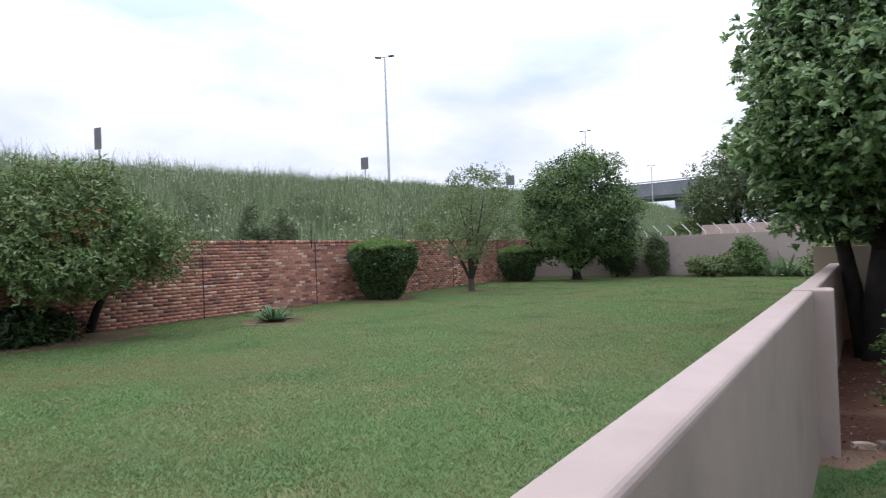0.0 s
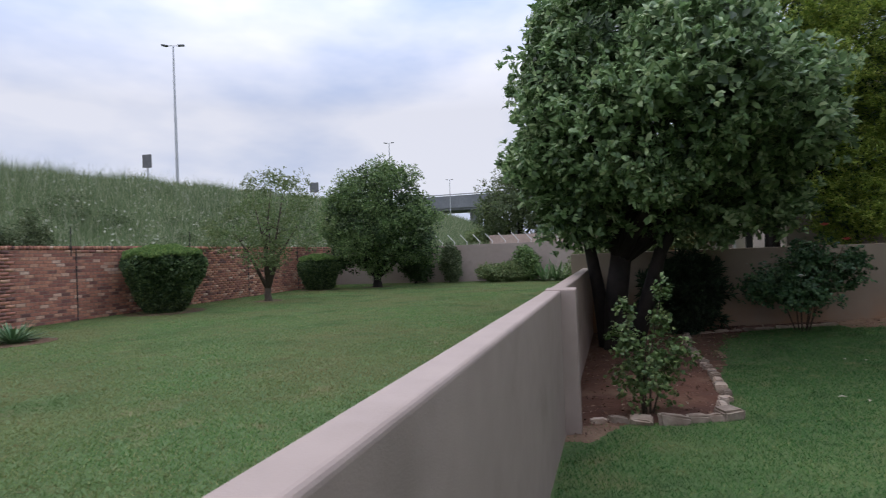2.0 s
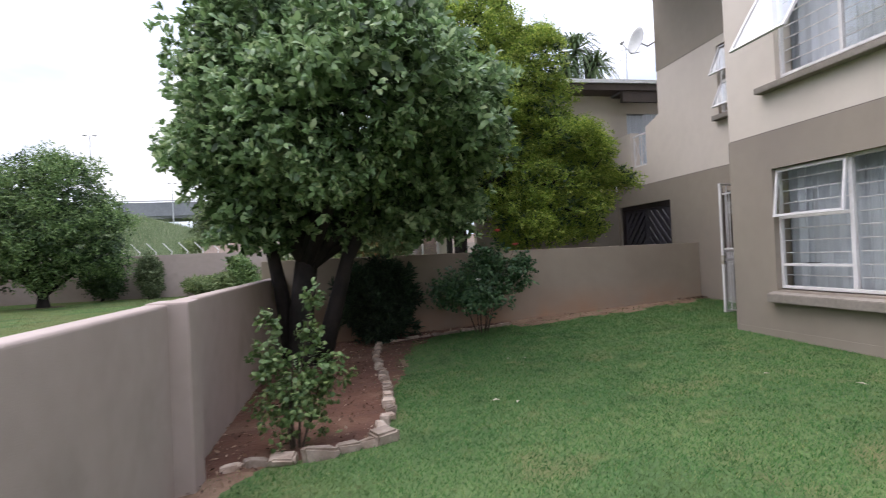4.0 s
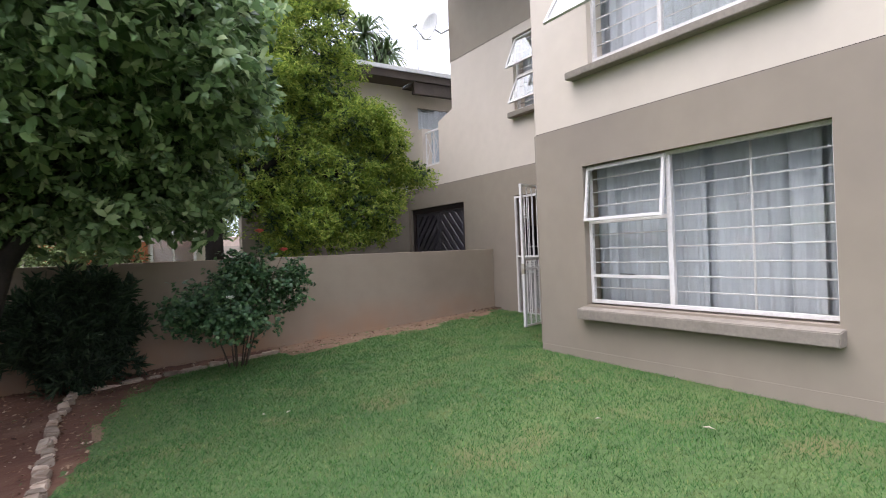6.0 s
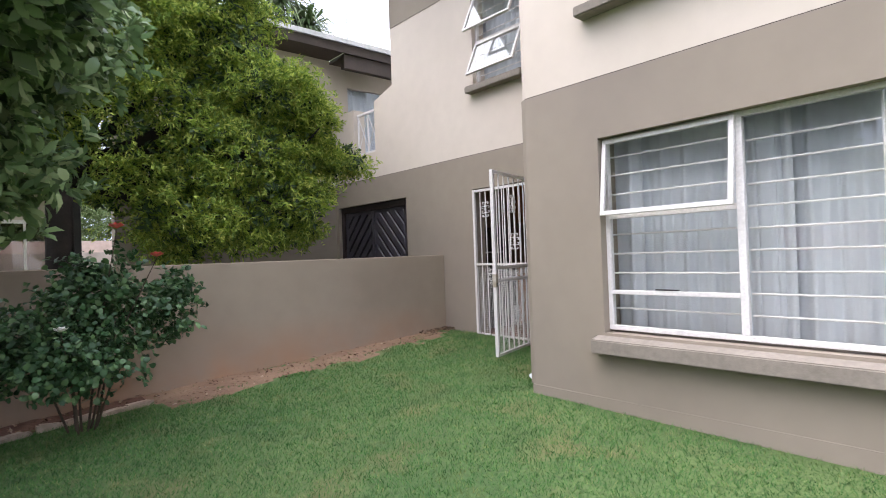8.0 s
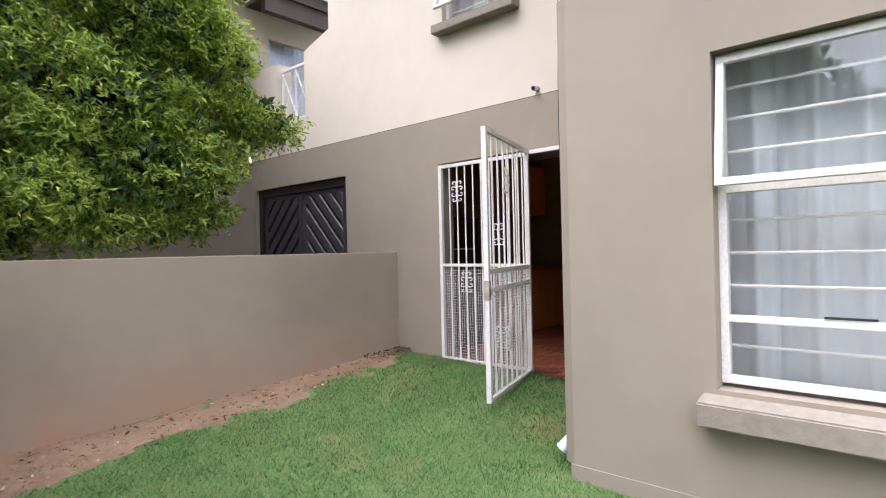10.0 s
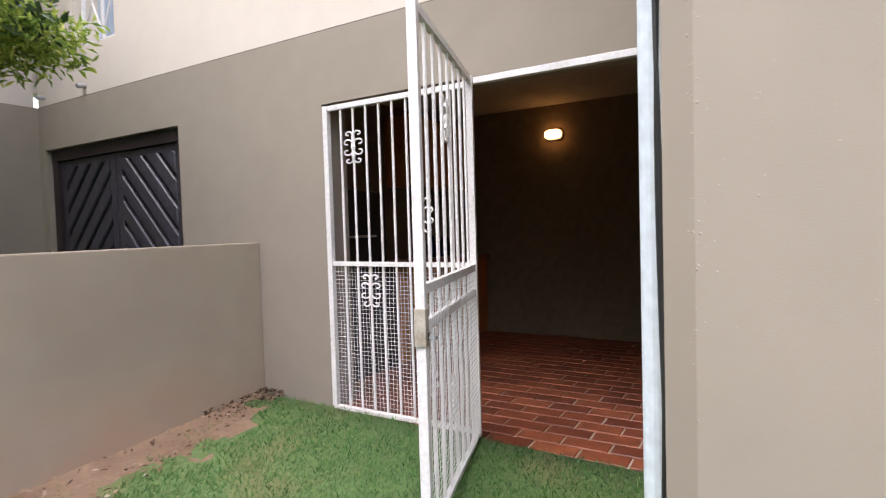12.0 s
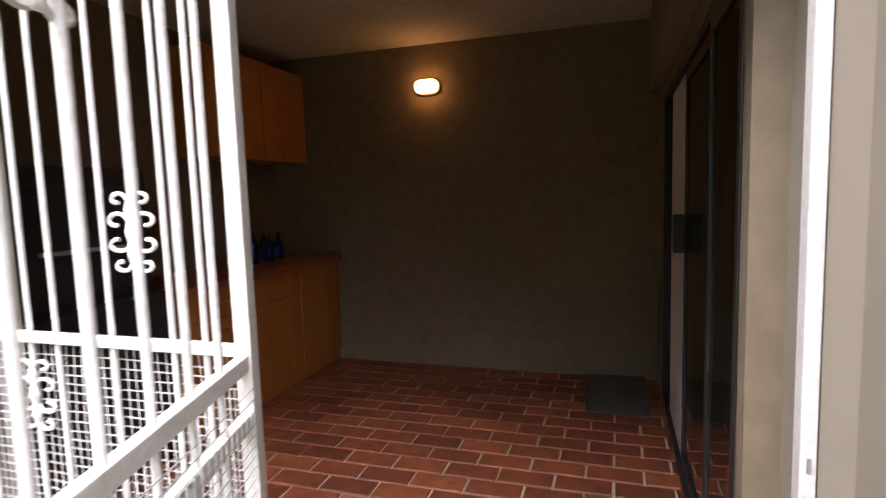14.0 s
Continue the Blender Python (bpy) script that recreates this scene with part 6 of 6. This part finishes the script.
tagged(raw("lawn_grass", v, f, M_BLADE), "short green lawn grass in the garden", "grass", kind="stuff")
n = 900000
x = -0.55 - 12.4 * rng.random(n) ** 1.15
y = 0.0 + 26 * rng.random(n) ** 1.5
dx = np.array([divide_x(c) for c in y])
keep = x < dx - 0.1
x, y = x[keep], y[keep]
v, f = blades(np.stack([x, y, 0 * x], 1), 0.024, 0.0085, rng, 1.5)
tagged(raw("lawn_grass", v, f, M_BLADE2), "closely mown lawn grass over the low wall", "grass", kind="stuff")

# bark chips and pebbles on the soil
rng = np.random.default_rng(19)
n = 9000
x, y = -0.1 + 8.2 * rng.random(n), 5.1 + 6.05 * rng.random(n)
keep = np.array([in_bed(a, c, 0.0) for a, c in zip(x, y)])
x, y = x[keep], y[keep]
n = len(x)
z = -0.348 + 0.0349 * x + 0.00588 * y + 0.0017 * x * y + 0.03
p = np.stack([x, y, z], 1)
d = unit(rng.normal(size=(n, 3)) * np.array([1, 1, 0.3])) * rng.uniform(0.008, 0.03, (n, 1))
s = unit(np.cross(d, np.array([[0, 0, 1.0]]) + rng.normal(size=(n, 3)) * 0.4)) * rng.uniform(0.005, 0.014, (n, 1))
v = np.stack([p - d, p - s * 0.8 + np.array([0, 0, 0.006]), p + d, p + s], 1).reshape(-1, 3)
i = np.arange(n)[:, None] * 4
M_CHIP = leaf_mat("soil_litter", [(0.0, (0.05, 0.026, 0.018)), (0.5, (0.16, 0.09, 0.055)), (0.85, (0.26, 0.18, 0.12)), (1.0, (0.40, 0.33, 0.26))], 0.9, 0.0)
tagged(raw("soil_litter", v, np.concatenate([i + np.array([[0, 1, 2]]), i + np.array([[0, 2, 3]])]), M_CHIP), "dry bark chips and pebbles on the red soil", "litter", kind="stuff")

# dark leaf litter blown into the corner beside the gate
n = 230
x, y = 8.21 - 0.55 * rng.random(n) ** 1.8, 11.18 - 0.22 * rng.random(n) ** 1.8
z = -0.348 + 0.0349 * x + 0.00588 * y + 0.0017 * x * y + 0.012 + 0.03 * rng.random(n)
p = np.stack([x, y, z], 1)
d = unit(rng.normal(size=(n, 3)) * np.array([1, 1, 0.5])) * rng.uniform(0.008, 0.022, (n, 1))
s = unit(np.cross(d, rng.normal(size=(n, 3)))) * rng.uniform(0.004, 0.012, (n, 1))
v = np.stack([p - d, p - s, p + d, p + s], 1).reshape(-1, 3)
i = np.arange(n)[:, None] * 4
M_LITTER = leaf_mat("dead_leaf_litter", [(0.0, (0.030, 0.020, 0.014)), (0.7, (0.085, 0.050, 0.030)), (1.0, (0.19, 0.12, 0.07))], 0.9, 0.0)
tagged(raw("leaf_litter", v, np.concatenate([i + np.array([[0, 1, 2]]), i + np.array([[0, 2, 3]])]), M_LITTER), "dark dead leaves gathered in the corner by the gate", "litter", kind="stuff")

# dead leaves and twigs
for i, (a, c, s) in enumerate(((2.45, 6.3, 0.045), (2.62, 6.15, 0.035), (5.5, 5.25, 0.05), (5.1, 5.9, 0.035), (3.3, 7.9, 0.04), (3.1, 8.0, 0.03))):
    bm = bmesh.new()
    q = [bm.verts.new(p) for p in ((-s, 0, 0), (0, -s * 0.45, 0.012), (s, 0, 0.004), (0, s * 0.45, 0.016))]
    bm.faces.new((q[0], q[1], q[2]))
    bm.faces.new((q[0], q[2], q[3]))
    o = part("dead_leaf", bm, M_DRYLEAF)
    o.matrix_world = pose(a, c, garden_z(a, c) + 0.035, 0, 0, 57 * i)
    tagged(o, "curled dry pale leaf lying on the lawn", "leaf", group="dead leaves on the lawn")

# ============ edging stones ============
def stone_mesh(seed):
    rng_ = random.Random(seed)
    bm = bmesh.new()
    bmesh.ops.create_cube(bm, size=1.0)
    for v_ in bm.verts:
        v_.co += Vector((rng_.uniform(-0.13, 0.10), rng_.uniform(-0.13, 0.10), rng_.uniform(-0.16, 0.06)))
    bmesh.ops.bevel(bm, geom=bm.edges[:], offset=0.12, segments=2, affect="EDGES")
    for v_ in bm.verts:
        v_.co += Vector((rng_.uniform(-0.035, 0.035), rng_.uniform(-0.035, 0.035), rng_.uniform(-0.05, 0.05)))
    me = bpy.data.meshes.new("edging_stone")
    bm.to_mesh(me)
    bm.free()
    me.materials.append(M_STONE)
    return me


stone_meshes = [stone_mesh(k) for k in range(9)]
srng = random.Random(9)


def stone(a, c, L, W, H, yaw, label="rough sandstone edging block round the soil bed"):
    o = new("edging_stone", stone_meshes[srng.randrange(9)])
    o.matrix_world = pose(a, c, garden_z(a, c) + H * 0.22, srng.uniform(-9, 9), srng.uniform(-9, 9), yaw) @ Matrix.Diagonal((L, W, H, 1))
    tagged(o, label, "stone", "stones edging the bed")
    return o


for a, c, L, H in ((0.14, 5.60, 0.16, 0.07), (0.33, 5.61, 0.19, 0.09), (0.54, 5.58, 0.23, 0.10), (1.03, 5.64, 0.19, 0.10), (1.19, 5.68, 0.15, 0.09)):
    stone(a, c, L, 0.13, H, 4 + srng.uniform(-14, 14))
stone(0.81, 5.57, 0.27, 0.15, 0.13, 5, "large pale sandstone edging block before the shrub")
stone(1.32, 5.74, 0.18, 0.17, 0.14, 25, "pale sandstone block at the corner of the bed")
c = 5.90
while c < 10.5:
    L = srng.uniform(0.09, 0.21)
    stone(lerp_at(EDGE_X, c) + srng.uniform(-0.025, 0.025), c + L / 2, srng.uniform(0.08, 0.12), L, srng.uniform(0.07, 0.13), srng.uniform(-12, 12))
    c += L + srng.uniform(0.005, 0.03)
a = 1.75
while a < 4.0:
    L = srng.uniform(0.16, 0.36)
    stone(a + L / 2, lerp_at(EDGE_Y, a) + srng.uniform(-0.015, 0.015), L, 0.09, srng.uniform(0.05, 0.08), 6 + srng.uniform(-6, 6))
    a += L + 0.015

# ============ brick wall ============
BX = -13.0
bw = structure("wall_brick", box(BX - 0.22, BX - 0.005, -14.0, 26.0, -0.2, 1.86), M_MORTAR, "rough red-brown face brick wall along the lawn")
brng = random.Random(21)


def box_mesh(name, lx, ly, lz, material, bev=0.006):
    bm = bmesh.new()
    x, y_, z_ = lx / 2, ly / 2, lz / 2
    bk = [bm.verts.new((-x, s * y_, t * z_)) for s, t in ((-1, -1), (1, -1), (1, 1), (-1, 1))]
    md = [bm.verts.new((x - bev, s * y_, t * z_)) for s, t in ((-1, -1), (1, -1), (1, 1), (-1, 1))]
    ft = [bm.verts.new((x, s * (y_ - bev), t * (z_ - bev))) for s, t in ((-1, -1), (1, -1), (1, 1), (-1, 1))]
    bm.faces.new(ft)
    for p_, q_ in ((bk, md), (md, ft)):
        for i_ in range(4):
            j_ = (i_ + 1) % 4
            bm.faces.new((p_[i_], p_[j_], q_[j_], q_[i_]))
    me = bpy.data.meshes.new(name)
    bm.to_mesh(me)
    bm.free()
    me.materials.append(material)
    return me


brick_me = box_mesh("brick", 0.05, 0.22, 0.074, M_BRICK)
rest_v, rest_f = [], []
made = 0
for row in range(22):
    zc = 0.035 + row * 0.0845
    yb = -13.9 + (0.116 if row % 2 else 0.0)
    while yb < 25.9:
        off = brng.uniform(-0.002, 0.005)
        if 9.6 < yb < 12.9 and made < 300:
            o = new("brick", brick_me)
            o.parent = bw
            o.location = (BX - 0.026 + 0.5 * off, yb + 0.11, zc)
            made += 1
        else:
            x1, x0 = BX - 0.001 + 0.5 * off, BX - 0.012
            k = len(rest_v)
            dz = brng.uniform(-0.003, 0.003)
            ya, yc, za, zb = yb + brng.uniform(0, 0.006), yb + 0.22 - brng.uniform(0, 0.006), zc - 0.037 + dz, zc + 0.037 + dz
            rest_v += [(x1, ya, za), (x1, yc, za), (x1, yc, zb), (x1, ya, zb), (x0, ya, za), (x0, yc, za), (x0, yc, zb), (x0, ya, zb)]
            rest_f += [(k, k + 1, k + 2, k + 3), (k, k + 4, k + 5, k + 1), (k + 3, k + 2, k + 6, k + 7), (k, k + 3, k + 7, k + 4), (k + 1, k + 5, k + 6, k + 2)]
        yb += 0.2325
yb = -13.9
while yb < 25.9:  # soldier course on top
    k = len(rest_v)
    x1, x0, zt = BX + brng.uniform(0.0, 0.012), BX - 0.23, 1.955 + brng.uniform(-0.006, 0.006)
    rest_v += [(x1, yb, 1.862), (x1, yb + 0.075, 1.862), (x1, yb + 0.075, zt), (x1, yb, zt), (x0, yb, 1.862), (x0, yb + 0.075, 1.862), (x0, yb + 0.075, zt), (x0, yb, zt)]
    rest_f += [(k, k + 1, k + 2, k + 3), (k + 3, k + 2, k + 6, k + 7), (k, k + 3, k + 7, k + 4), (k + 1, k + 5, k + 6, k + 2), (k, k + 4, k + 5, k + 1)]
    yb += 0.086
tagged(raw("bricks", rest_v, rest_f, M_BRICK_REST, bw), kind="stuff")
for yj in (4.0, 7.7, 11.4, 15.1, 18.8, 22.5):
    part("joint_strip", box(BX + 0.004, BX + 0.014, yj - 0.012, yj + 0.012, 0.0, 1.88), M_CABLE, bw)
for yj in (11.25, 15.6, 19.9, 24.2):
    tagged(part("fence_rod", tube([(BX + 0.02, yj, 1.7), (BX + 0.02, yj, 2.45)], 0.013, 6), M_BLACK), "thin black fence rod fixed to the brick wall", "fence rod", group="rods on the brick wall")

# ============ patio tiles ============
TL, TW, GAP = 0.262, 0.128, 0.012
tile_bm = box(-TW / 2, TW / 2, -TL / 2, TL / 2, -0.012, 0.0, 0.0)
tile_me = bpy.data.meshes.new("tile")
bmesh.ops.bevel(tile_bm, geom=[e for e in tile_bm.edges if e.verts[0].co.z > -0.001 and e.verts[1].co.z > -0.001], offset=0.004, segments=1, affect="EDGES")
tile_bm.to_mesh(tile_me)
tile_bm.free()
tile_me.materials.append(M_TILE)
floor_ob = bpy.data.objects["floor_patio"]
made = 0
rest_v, rest_f = [], []
row = 0
xt = GX - 0.03 + TW / 2
while xt < 11.3:
    yt = 8.10 + (TL / 2 if row % 2 else 0.0) + 0.03
    while yt < 10.95:
        if made < 300 and 8.1 < yt:
            o = new("tile", tile_me)
            o.parent = floor_ob
            o.location = (xt, yt + brng.uniform(-0.002, 0.002), PZ + brng.uniform(-0.001, 0.001))
            made += 1
        else:
            k = len(rest_v)
            x0, x1, ya, yc = xt - TW / 2, xt + TW / 2, yt - TL / 2, yt + TL / 2
            rest_v += [(x0, ya, PZ), (x1, ya, PZ), (x1, yc, PZ), (x0, yc, PZ), (x0, ya, PZ - 0.012), (x1, ya, PZ - 0.012), (x1, yc, PZ - 0.012), (x0, yc, PZ - 0.012)]
            rest_f += [(k, k + 1, k + 2, k + 3), (k, k + 4, k + 5, k + 1), (k + 3, k + 2, k + 6, k + 7), (k, k + 3, k + 7, k + 4), (k + 1, k + 5, k + 6, k + 2)]
        yt += TL + GAP
    xt += TW + GAP
    row += 1
if rest_v:
    tagged(raw("tiles", rest_v, rest_f, M_TILE_REST, floor_ob), kind="stuff")
